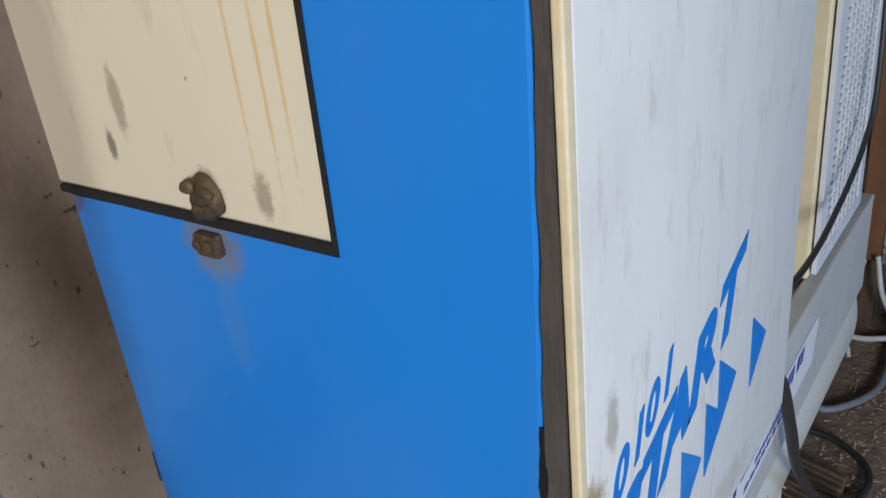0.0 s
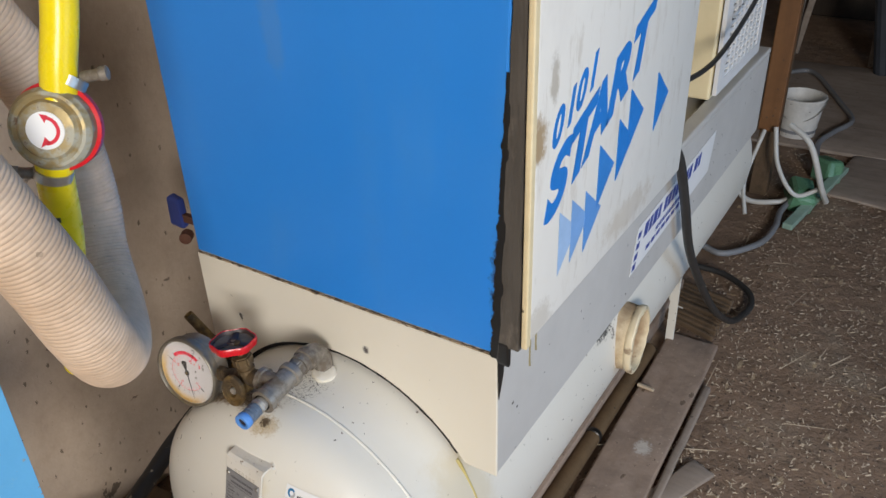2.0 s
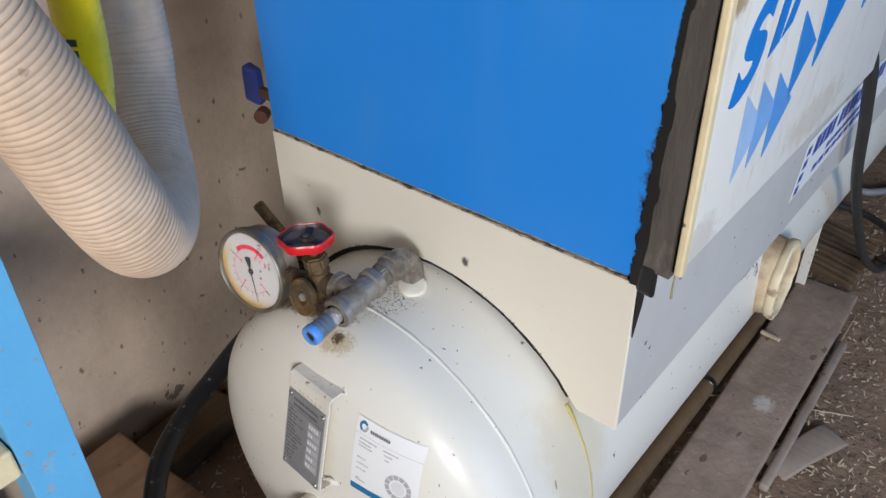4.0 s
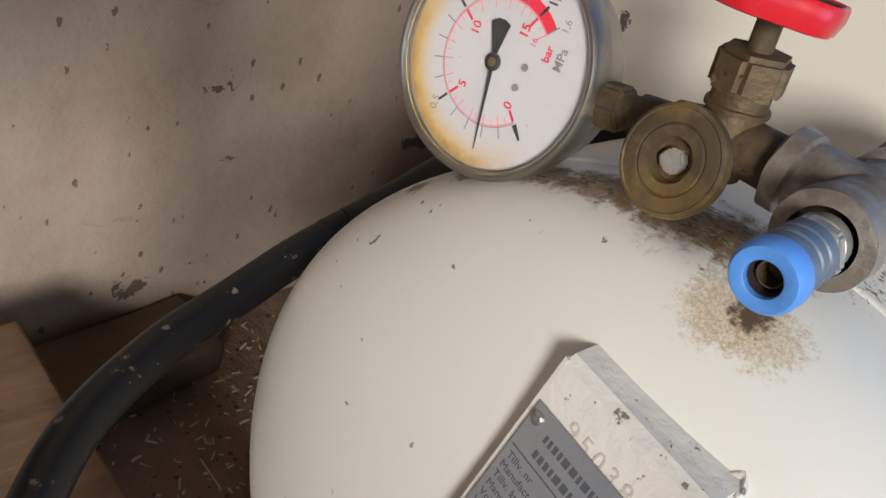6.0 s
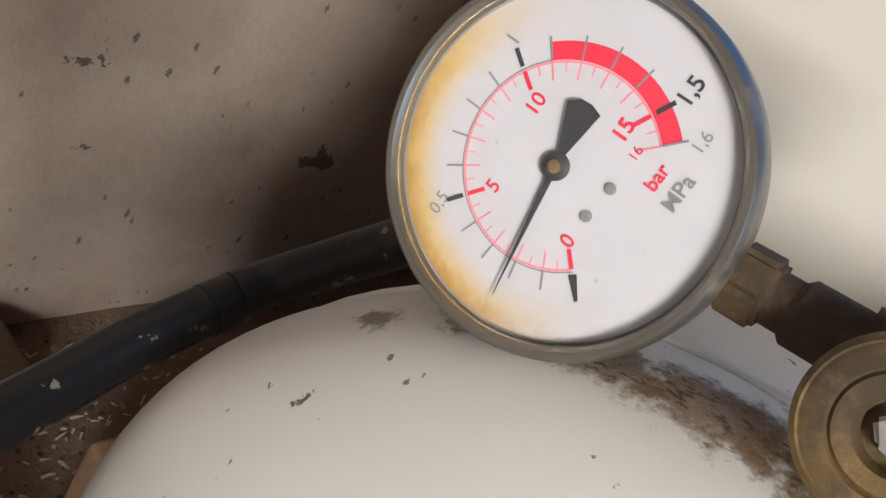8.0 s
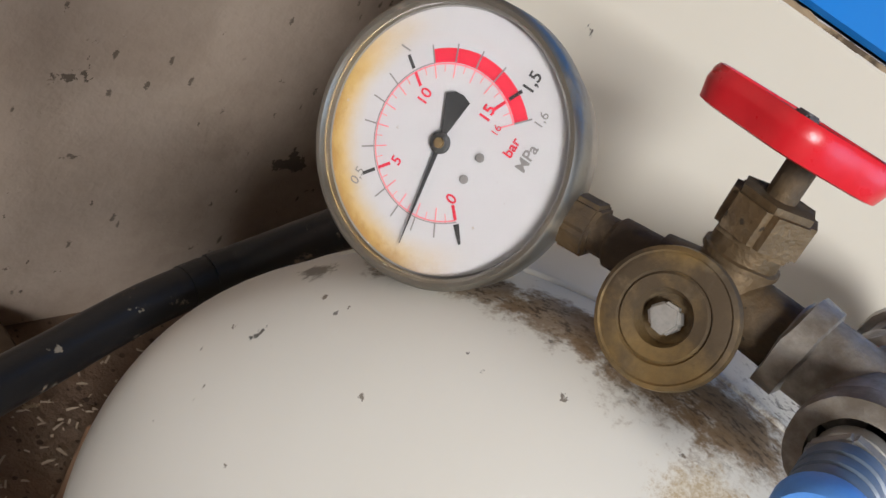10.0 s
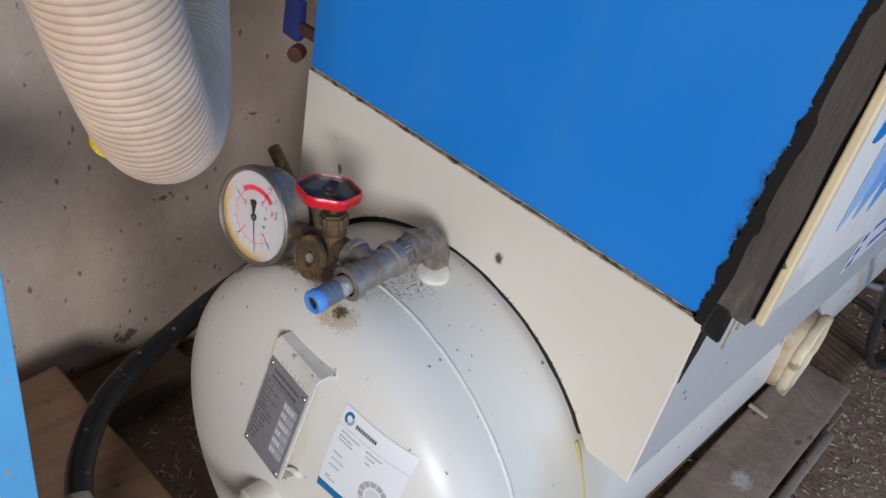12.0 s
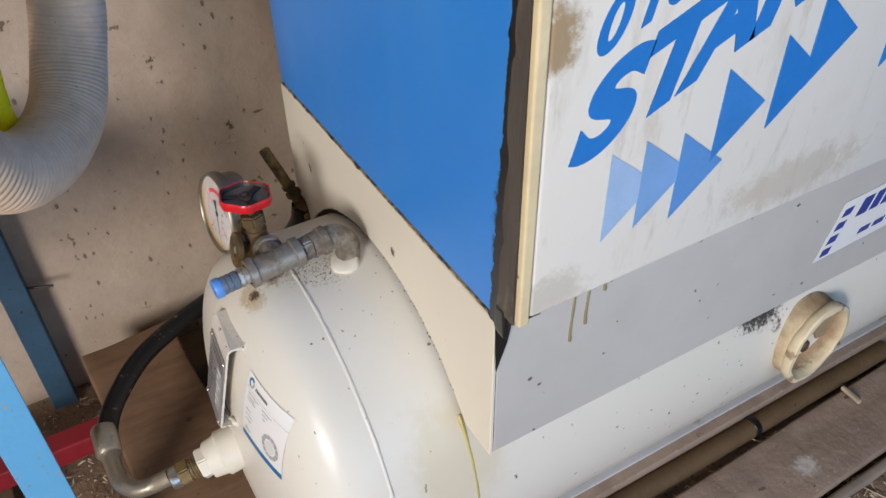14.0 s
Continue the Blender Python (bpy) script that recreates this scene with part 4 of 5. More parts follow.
# round inspection sticker on the dome
def dome(x, z, lift=0.0):
    def depth(x, z):
        return head_depth(min(1.0, math.hypot(x - TX, z - TZ) / TR))

    e = 0.001
    n = Vector(((depth(x + e, z) - depth(x - e, z)) / (2 * e), -1, (depth(x, z + e) - depth(x, z - e)) / (2 * e))).normalized()
    return Vector((x, depth(x, z), z)) + n * (lift + 0.0006)


def on_sticker(u, v, lift):
    """u along the sticker's width, v up its height, both 0 to 1."""
    a, b, c, d = (0.068, 0.586), (0.163, 0.582), (0.158, 0.676), (0.068, 0.69)
    x = (a[0] * (1 - u) + b[0] * u) * (1 - v) + (d[0] * (1 - u) + c[0] * u) * v
    z = (a[1] * (1 - u) + b[1] * u) * (1 - v) + (d[1] * (1 - u) + c[1] * u) * v
    return dome(x, z, lift)


def sticker_patch(u0, u1, v0, v1, lift, bm=None, nu=2, nv=2):
    own = bm or bmesh.new()
    g = [[own.verts.new(on_sticker(u0 + (u1 - u0) * i / nu, v0 + (v1 - v0) * j / nv, lift)) for j in range(nv + 1)] for i in range(nu + 1)]
    for i in range(nu):
        for j in range(nv):
            own.faces.new((g[i][j], g[i + 1][j], g[i + 1][j + 1], g[i][j + 1]))
    return own


def sticker_ring(u, v, r0, r1, lift, a0=0.0, a1=6.2832, n=24, bm=None, aspect=0.95):
    own = bm or bmesh.new()
    pts = [[own.verts.new(on_sticker(u + r * math.cos(a0 + (a1 - a0) * k / n), v + r * aspect * math.sin(a0 + (a1 - a0) * k / n), lift)) for r in (r0, r1)] for k in range(n + 1)]
    for p, q in zip(pts, pts[1:]):
        own.faces.new((p[0], p[1], q[1], q[0]))
    return own


sticker = part("inspection_sticker", sticker_patch(0, 1, 0, 1, 0.0006, nu=14, nv=14), PAPER, tank, "white paper inspection sticker with a blue stripe")
part("stripe", sticker_patch(0.0, 1.0, 0.0, 0.09, 0.0009, nu=14), STICKER_BLUE, sticker)
part("emblem", sticker_ring(0.11, 0.9, 0.035, 0.07, 0.0009, 0.6, 4.4), STICKER_BLUE, sticker)
part("emblem", sticker_ring(0.11, 0.9, 0.035, 0.07, 0.0009, 4.5, 6.7), PRINT_GREY, sticker)
bm = bmesh.new()
for k in range(9):
    sticker_patch(0.22 + k * 0.034, 0.246 + k * 0.034, 0.865, 0.905, 0.0009, bm, 1, 1)
part("print", bm, PRINT_DARK, sticker)
bm = bmesh.new()
for v, a, b in ((0.75, 0.08, 0.33), (0.70, 0.08, 0.27), (0.66, 0.08, 0.3), (0.75, 0.45, 0.66), (0.70, 0.47, 0.6), (0.64, 0.49, 0.56), (0.5, 0.08, 0.2), (0.42, 0.08, 0.27), (0.34, 0.08, 0.22), (0.2, 0.08, 0.15), (0.17, 0.08, 0.2)):
    k = a
    while k < b:
        w = random.choice((0.03, 0.045, 0.025))
        sticker_patch(k, k + w - 0.008, v - 0.009, v + 0.009, 0.0009, bm, 1, 1)
        k += w
for k in range(12):
    a = 2 * math.pi * k / 12
    sticker_ring(0.72, 0.34, 0.125, 0.19, 0.0009, a + 0.03, a + 0.49, 4, bm)
part("print", bm, PRINT_GREY, sticker)
part("hub_mark", sticker_ring(0.72, 0.34, 0.0, 0.1, 0.001, n=20), UNIT_WHITE, sticker)
bm = bmesh.new()
sticker_patch(0.0, 1.0, 0.8, 0.804, 0.0009, bm, 8, 1)
part("rule", bm, PRINT_GREY, sticker)

# ---- pressure gauge ----
gauge = thing("pressure_gauge", (-0.18, -0.14, 0.705), "round steel pressure gauge with a stained white dial", "gauge")
GM = frame_z((-0.18, -0.160, 0.758), (0.093, -0.983, 0.156)) @ Matrix.Diagonal((1.11, 1.11, 1.0, 1))
part("case", lathe([(0, -0.037), (0.046, -0.037), (0.0495, -0.033), (0.0505, -0.026), (0.0505, -0.008), (0.052, -0.006)], GM, 72), STEEL, gauge, "dusty steel gauge case", 35)
part("bezel", lathe([(0.052, -0.009), (0.054, -0.009), (0.0548, -0.007), (0.0548, 0.003), (0.054, 0.0062), (0.0528, 0.0076), (0.0514, 0.0074), (0.0503, 0.0058), (0.05, -0.001)], GM, 96), BEZEL, gauge, "worn steel bezel ring", 40)
# grey ring: dark inner rim and the lip's shadow, drawn as one colour
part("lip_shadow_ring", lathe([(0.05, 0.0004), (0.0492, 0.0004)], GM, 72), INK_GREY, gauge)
dial = part("dial", lathe([(0.0502, -0.001), (0.0502, 0.0), (0.0, 0.0)], GM, 72), DIAL, gauge, "white dial stained yellow along its lower rim", 30)
ZERO = -38.5


def at_bar(v):
    return radians(ZERO - 270 * v / 16)


def tick(bm, v, r0, r1, w, z=0.0002):
    m = GM @ Matrix.Rotation(at_bar(v), 4, "Z")
    return box(r0, r1, -w / 2, w / 2, z, z + 0.00012, m=m, bm=bm)


def ring(bm, r0, r1, v0, v1, z=0.0002, n=64):
    own = bmesh.new()
    a, b = at_bar(v0), at_bar(v1)
    p = [[own.verts.new((r * math.cos(a + (b - a) * k / n), r * math.sin(a + (b - a) * k / n), z)) for r in (r0, r1)] for k in range(n + 1)]
    for u, w in zip(p, p[1:]):
        own.faces.new((u[0], u[1], w[1], w[0]))
    own.transform(GM)
    return join(bm, own)


RS = 0.0294
bm = bmesh.new()
for k in range(33):
    v = k / 2
    if k % 2 == 0 and v not in (5, 10, 15, 0):
        tick(bm, v, RS - 0.0055, RS, 0.0005)
    elif k % 2:
        tick(bm, v, RS - 0.0034, RS, 0.00035)
part("bar_ticks", ring(bm, RS - 0.0008, RS - 0.0002, 0, 16), INK_PINK, dial)
for v in (0, 5, 10, 15):
    part("bar_mark", tick(bmesh.new(), v, RS - 0.0062, RS - 0.0006, 0.0012, 0.0003), INK_RED, dial)
part("red_arc", ring(None, RS, RS + 0.0052, 11, 16, 0.00025), INK_RED, dial)
bm = ring(None, RS, RS + 0.0004, 0, 11)
for k in range(17):
    if k not in (0, 5, 10, 15):
        tick(bm, k, RS, RS + (0.0068 if k > 10 else 0.0056), 0.0006, 0.0004)
part("megapascal_ticks", bm, INK_GREY, dial)
for v in (5, 10, 15):
    part("megapascal_mark", tick(bmesh.new(), v, RS + 0.001, RS + 0.0066, 0.0013, 0.0005), INK, dial)
m = GM @ Matrix.Rotation(at_bar(0), 4, "Z")
part("zero_pointer", prism([(RS + 0.001, -0.0012), (RS + 0.0085, -0.0006), (RS + 0.0085, 0.0004), (RS + 0.001, 0.0012)], 0.0002, m @ Matrix.Translation((0, 0, 0.0004))), INK, dial)
TURN = Matrix.Rotation(radians(96), 4, "Z")


def words_at(body, v, r, size, material, off=0.0):
    a = at_bar(v)
    m = GM @ Matrix.Translation((r * math.cos(a), r * math.sin(a), 0.0004)) @ TURN
    return part("numeral", lettering(body, size, m, depth=0.00005, offset=off), material, dial)


words_at("0", 0.0, 0.021, 0.0062, INK_RED, 0.00008)
words_at("5", 5.0, 0.0202, 0.0062, INK_RED, 0.00008)
words_at("10", 10.0, 0.0188, 0.0064, INK_RED, 0.00008)
words_at("15", 15.0, 0.0208, 0.0064, INK_RED, 0.00015)
words_at("16", 16.1, 0.0222, 0.0042, INK_RED)
words_at("0,5", 5.0, 0.0388, 0.0058, INK_GREY)
words_at("1", 10.0, 0.0388, 0.0068, INK_GREY)
words_at("1,5", 14.95, 0.0405, 0.0066, INK, 0.0001)
words_at("1,6", 16.1, 0.0395, 0.005, INK_GREY)
for body, x, y, size, mt in (("bar", 0.0245, 0.0135, 0.0055, INK_RED), ("MPa", 0.0315, 0.0135, 0.006, INK_GREY)):
    part("unit", lettering(body, size, GM @ Matrix.Rotation(radians(6), 4, "Z") @ Matrix.Translation((x, y, 0.0004)) @ Matrix.Rotation(radians(90), 4, "Z"), depth=0.00005, offset=0.0001), mt, dial)
for x, y in ((0.0155, 0.0055), (0.0155, -0.0045)):
    part("dial_screw", lathe([(0.0017, 0.0), (0.0016, 0.0009), (0.0007, 0.0012), (0, 0.0008)], GM @ Matrix.Translation((x, y, 0)), 14), INK_GREY, dial, smooth=50)
needle_m = GM @ Matrix.Rotation(radians(-75), 4, "Z") @ Matrix.Translation((0, 0, 0.0022))
part("needle", prism([(0.004, -0.0009), (0.041, -0.0001), (0.041, 0.0001), (0.004, 0.0009), (-0.004, 0.0012), (-0.0175, 0.0052), (-0.0192, 0.0018), (-0.0194, -0.0018), (-0.0175, -0.0052), (-0.004, -0.0012)], 0.0005, needle_m), INK, gauge, "black pointer")
bm = lathe([(0.0041, 0.0018), (0.0041, 0.003), (0.0036, 0.0034), (0, 0.0034)], GM, 24)
part("needle_hub", bm, INK, gauge, smooth=40)
part("needle_pin", lathe([(0.0021, 0.0034), (0.0019, 0.0043), (0, 0.0044)], GM, 16), BRASS, gauge, smooth=40)
glass = part("gauge_glass", lathe([(0.0501, 0.0045), (0.0501, 0.0055), (0, 0.0058)], GM, 48), GLASS, gauge, "slightly dusty front glass")
glass.visible_shadow = False

# ---- valve with red handwheel, knob and tee ----
valve = thing("gate_valve", (-0.063, -0.14, 0.76), "old brass stop valve with a red handwheel", "valve")
bm = tube([(-0.03, -0.136, 0.787), (-0.06, -0.139, 0.785), (-0.085, -0.141, 0.776)], 0.0128, 24)
VA = Vector((-0.14, -0.04, 1)).normalized()
base = Vector((-0.062, -0.139, 0.778))
lathe([(0.0, -0.012), (0.012, -0.01), (0.0155, 0.0), (0.0135, 0.012), (0.0125, 0.02), (0.0142, 0.0205), (0.0142, 0.0225), (0.0128, 0.023), (0.0128, 0.028)], frame_z(base, VA), 24, bm)
part("valve_body", lumpy(bm, 0.0006, 120), GRIMY, valve, "tarnished brass valve body", 40)
part("bonnet_nut", hexagon(0.0172, 0.028, 0.046, frame_z(base, VA), None, 0.0025), GRIMY, valve, smooth=30)
part("spindle", lathe([(0.0055, 0.044), (0.0055, 0.07), (0, 0.071)], frame_z(base, VA), 16), GRIMY, valve, smooth=40)
HW = frame_z(base + VA * 0.066 + Vector((-0.008, 0, 0.0)), Vector((-0.09, 0.09, 1))) @ Matrix.Scale(0.93, 4)
lobes = lambda a, r: r * (1 + 0.045 * math.cos(6 * a)) if r > 0.025 else r
wheel = part("handwheel", lathe([(0.031, -0.004), (0.033, -0.0072), (0.0355, -0.0066), (0.0372, 0.0), (0.037, 0.0045), (0.036, 0.0064), (0.0346, 0.0062), (0.0336, 0.003), (0.0322, -0.001), (0.031, -0.004)], HW, 72, radius=lobes), RED, valve, "red lacquered handwheel with wavy rim", 50)
bm = lathe([(0.0, 0.0035), (0.009, 0.0035), (0.0105, 0.001), (0.0105, -0.004), (0.0, -0.004)], HW, 24)
hexagon(0.0052, 0.0035, 0.0075, HW, bm, 0.0008)
for k in range(3):
    box(0.008, 0.0325, -0.0055, 0.0055, -0.003, 0.0015, 0.0015, m=HW @ Matrix.Rotation(2 * math.pi * k / 3 + 0.4, 4, "Z"), bm=bm)
part("spokes", bm, WHEEL_TOP, wheel, "dark grimy spokes", 40)
part("web", lathe([(0, -0.0005), (0.0325, -0.0005), (0.0325, -0.0025), (0, -0.0025)], HW, 48), WEB, wheel, "dusty brown pressed web")
part("inner_rim", lathe([(0.0345, 0.0055), (0.0335, 0.0052), (0.0322, 0.0), (0.0312, -0.0035)], HW, 72, radius=lobes), WHEEL_TOP, wheel, "dark inner face of the rim")
KM = frame_z((-0.0645, -0.170, 0.776), (-0.08, -0.96, 0.24)) @ Matrix.Diagonal((0.92, 0.92, 1.0, 1))
bm = lathe([(0.012, -0.03), (0.012, -0.006), (0.0225, -0.005), (0.026, -0.003), (0.0268, 0.0), (0.0262, 0.0035), (0.0245, 0.0046), (0.0238, 0.004), (0.0222, 0.0045), (0.0175, 0.0045), (0.0168, 0.0036), (0.0158, 0.0045), (0.011, 0.004), (0.0098, 0.001), (0.0092, -0.002), (0, -0.0022)], KM, 64)
knob = part("round_knob", bm, BRASS, valve, "round ridged brass knob", 30)
part("knob_bolt", lumpy(hexagon(0.0068, -0.002, 0.0035, KM @ Matrix.Rotation(0.2, 4, "Z"), None, 0.0012), 0.0007, 200), BRIGHT, knob, "scratched hexagon bolt head", 40)

adapter = thing("gauge_connector", (-0.105, -0.141, 0.75), "tarnished brass connector joining gauge and valve", "pipe fitting")
way = Vector((-0.125, -0.143, 0.766)) - Vector((-0.085, -0.141, 0.776))
SMT = frame_z((-0.085, -0.141, 0.776), way)
part("sleeve", lathe([(0.0105, -0.004), (0.0105, 0.018), (0.0085, 0.02), (0.0085, 0.026)], SMT, 24), GRIMY, adapter, smooth=40)
part("nut", hexagon(0.0125, 0.026, 0.04, SMT, None, 0.0018), GRIMY, adapter, smooth=30)
part("square_end", box(-0.009, 0.009, -0.009, 0.009, 0.04, 0.052, 0.0015, m=SMT), GRIMY, adapter)

tee = thing("tee_fitting", (0, -0.13, 0.762), "grimy galvanised tee fitting lying along the tank top", "pipe fitting")
P0, P1 = Vector((0.006, -0.224, 0.785)), Vector((-0.005, -0.05, 0.794))
TM = frame_z(P0, P1 - P0)
part("tee_body", lumpy(lathe([(0.0135, 0.046), (0.0195, 0.047), (0.0200, 0.056), (0.0172, 0.058), (0.0172, 0.108), (0.0200, 0.11), (0.0200, 0.12), (0.0135, 0.121)], TM, 32), 0.0008, 110), FITTING, tee, smooth=40)
bm = tube([(0.0, -0.138, 0.791), (-0.02, -0.138, 0.79), (-0.036, -0.138, 0.788)], lambda i, s: (0.0155, 0.0155, 0.0155)[i], 24)
lathe([(0.0152, 0), (0.0188, 0.001), (0.0188, 0.009), (0.0152, 0.01)], frame_z((-0.026, -0.138, 0.789), (-1, 0, -0.06)), 28, bm)
part("tee_branch", lumpy(bm, 0.0008, 110), FITTING, tee, smooth=40)
part("hexagon_nipple", lumpy(hexagon(0.0172, 0.121, 0.137, TM, None, 0.002), 0.0008, 120), FITTING, tee, smooth=30)
bm = tube(curve_points([P0.lerp(P1, 0.78), P0.lerp(P1, 0.92), P0.lerp(P1, 1.0) + Vector((0, 0.0, -0.004)), Vector((-0.002, -0.038, 0.775)), Vector((0.003, -0.042, 0.755))], 6), 0.0168, 24)
lathe([(0.0165, 0), (0.0198, 0.001), (0.0198, 0.01), (0.0165, 0.011)], TM @ Matrix.Translation((0, 0, 0.148)), 28, bm)
part("elbow", lumpy(bm, 0.0008, 110), FITTING, tee, smooth=50)
QM = TM @ Matrix.Diagonal((0.8, 0.8, 1.0, 1))
quick = thing("push_coupling", (0.005, -0.21, 0.776), "blue plastic push-in hose coupling", "pipe fitting")
part("cap", lathe([(0.0085, 0.004), (0.0085, 0.0005), (0.0095, 0.0), (0.0145, 0.0), (0.0162, 0.002), (0.0165, 0.009), (0.015, 0.011)], QM, 36), CAP_BLUE, quick, "bright blue release collar", 35)
part("bore", lathe([(0.0085, 0.003), (0.008, 0.02), (0, 0.02)], QM, 24), WHEEL_TOP, quick)
part("insert", lathe([(0.0055, 0.006), (0.0062, 0.006), (0.0066, 0.016), (0.0, 0.017)], QM, 18), BRASS, quick)
bm = lathe([(0.0145, 0.011), (0.0152, 0.012), (0.0152, 0.016), (0.0142, 0.0165), (0.0142, 0.0185), (0.0152, 0.019), (0.0152, 0.023), (0.0142, 0.0235), (0.0142, 0.0255), (0.0152, 0.026), (0.0152, 0.032), (0.013, 0.033)], QM, 32)
part("sleeve", bm, CAP_GREY, quick, "blue-grey ribbed plastic sleeve", 35)
part("nut", hexagon(0.0165, 0.033, 0.04, QM, None, 0.0015), BRIGHT, quick, smooth=30)
part("collar", lathe([(0.0125, 0.04), (0.0140, 0.041), (0.0140, 0.047), (0.0125, 0.048)], QM, 28), BRIGHT, quick, smooth=40)

# ---- brass tail pipe and black rubber hose ----
tail = thing("brass_pipe", (-0.28, -0.02, 0.6), "short upright open-ended brass pipe beside the tank", "pipe")
way = Vector((-0.036, -0.036, 0.1))
BP = frame_z(Vector((-0.306, -0.045, 0.757)) - way, way)
part("pipe", lathe([(0.009, -0.03), (0.009, 0.11), (0.0085, 0.1125), (0.0062, 0.1125), (0.006, 0.06), (0, 0.06)], BP, 24), BRASS, tail, smooth=40)
part("nut", hexagon(0.0135, 0.018, 0.03, BP), BRASS, tail, smooth=30)
part("ring", lathe([(0.009, 0.035), (0.0118, 0.036), (0.0118, 0.042), (0.009, 0.043)], BP, 24), BRASS, tail, smooth=40)
part("elbow", tube(curve_points([(-0.338, -0.074, 0.513), (-0.336, -0.05, 0.524), (-0.318, -0.028, 0.558), (-0.288, -0.012, 0.61), (-0.2705, -0.0095, 0.655)], 6), 0.0158, 18), RUBBER, tail, "black rubber-sheathed bend", 60)
hose = thing("rubber_hose", (-0.3, -0.25, 0.47), "thick dirty black rubber hose bowed round the tank end", "hose")
line = curve_points([(-0.338, -0.071, 0.512), (-0.332, -0.126, 0.498), (-0.319, -0.185, 0.484), (-0.298, -0.255, 0.475), (-0.259, -0.325, 0.47), (-0.207, -0.375, 0.465), (-0.165, -0.402, 0.461), (-0.125, -0.415, 0.458)], 14)
part("hose_body", tube(line, 0.016, 24), RUBBER, hose, smooth=60)
part("hose_clamp", tube(line[2:7], 0.0167, 24), RUBBER, hose, "moulded black collar", 40)
part("ferrule", tube([(-0.15, -0.414, 0.462), (-0.147, -0.4145, 0.4615), (-0.105, -0.417, 0.455), (-0.1, -0.417, 0.4545)], lambda i, s: (0.017, 0.0195, 0.0195, 0.016)[i], 28), AGED, hose, "crimped zinc ferrule", 40)
el = curve_points([(-0.1, -0.417, 0.4545), (-0.075, -0.417, 0.452), (-0.045, -0.414, 0.452), (-0.018, -0.398, 0.458), (-0.006, -0.375, 0.466), (-0.002, -0.35, 0.473)], 8)
part("bent_tube", tube(el, 0.0125, 22), AGED, hose, "bent zinc tube end", 60)
outlet = thing("tank_outlet", (0, -0.29, 0.46), "cream painted tank outlet with brass reducer and nut", "pipe fitting")
OM = frame_z((0.006, -0.262, 0.484), (-0.05, -1, -0.17))
part("socket", lumpy(lathe([(0.033, -0.03), (0.034, 0.01), (0.03, 0.014), (0.028, 0.03), (0.026, 0.032), (0, 0.032)], OM, 36), 0.0012, 70), CREAM, outlet, smooth=40)
part("reducer", lumpy(hexagon(0.0245, 0.03, 0.046, OM, None, 0.002), 0.0008, 80), CREAM, outlet, smooth=30)
part("nut", lumpy(hexagon(0.0195, 0.058, 0.076, OM, None, 0.002), 0.0006, 100), BRASS, outlet, smooth=30)
part("thread", lathe([(0.0155, 0.046), (0.0165, 0.048), (0.0155, 0.05), (0.0165, 0.052), (0.0155, 0.054), (0.0165, 0.056), (0.0155, 0.06)], OM, 24), BRASS, outlet, smooth=30)
part("ring", lathe([(0.0155, 0.076), (0.0168, 0.078), (0.0168, 0.088), (0.013, 0.09)], OM, 24), ZINC, outlet, smooth=40)

# ---- hanging hoses ----
white = thing("ribbed_hose", (0, -0.37, 0.95), "dusty off-white ribbed suction hose hanging in a loop", "hose")
run = resample(curve_points([(0.03, -0.66, 2.9), (0.04, -0.66, 2.1), (0.058, -0.597, 1.55), (0.056, -0.511, 1.33), (0.055, -0.457, 1.19), (0.047, -0.427, 1.1), (0.022, -0.394, 1.033), (-0.027, -0.352, 1.007), (-0.086, -0.312, 1.019), (-0.128, -0.288, 1.064), (-0.147, -0.27, 1.13), (-0.155, -0.272, 1.22), (-0.16, -0.3, 1.32), (-0.165, -0.37, 1.45), (-0.165, -0.46, 1.65), (-0.16, -0.55, 2.2), (-0.16, -0.55, 2.9)], 40), 0.00075)
part("hose_body", tube(run, lambda i, s: 0.0384 + 0.0015 * abs(math.sin(math.pi * s / 0.0056)) ** 0.6, 40), RIBBED, white, smooth=80)
yellow = thing("yellow_hose", (-0.03, -0.4, 1.0), "glossy yellow rubber hose hanging down with a ball valve", "hose")
up = curve_points([(0.018, -0.28, 2.9), (0.012, -0.29, 2.0), (0.009, -0.318, 1.5), (0.005, -0.353, 1.335), (0.004, -0.36, 1.312)], 10)
down = curve_points([(-0.002, -0.375, 1.262), (-0.01, -0.377, 1.235), (-0.036, -0.372, 1.15), (-0.064, -0.38, 1.045), (-0.094, -0.366, 0.955)], 10)
part("upper_hose", tube(up, 0.0175, 28), YELLOW, yellow, smooth=60)
bm = tube(down, lambda i, s: 0.0175 + 0.004 * i / len(down), 28, cap=False)
part("lower_hose", tube([down[-1], down[-2], down[-3]], 0.0175, 20, bm), YELLOW, yellow, smooth=60)
YV = frame_z((0.001, -0.3685, 1.287), (0.55, -0.80, 0.24))
ball = part("valve_body", lathe([(0, -0.03), (0.03, -0.028), (0.038, -0.02), (0.041, -0.01), (0.041, 0.012), (0.037, 0.018), (0.034, 0.019), (0.03, 0.017), (0.027, 0.021), (0.0235, 0.022), (0, 0.022)], YV, 48), VALVE, yellow, "round tarnished valve body with green and grey patina", 30)
part("valve_face", lathe([(0.0185, 0.0222), (0.0185, 0.0235), (0, 0.0237)], YV, 36), PAPER, ball, "white face disc with a red arrow")
bm = bmesh.new()
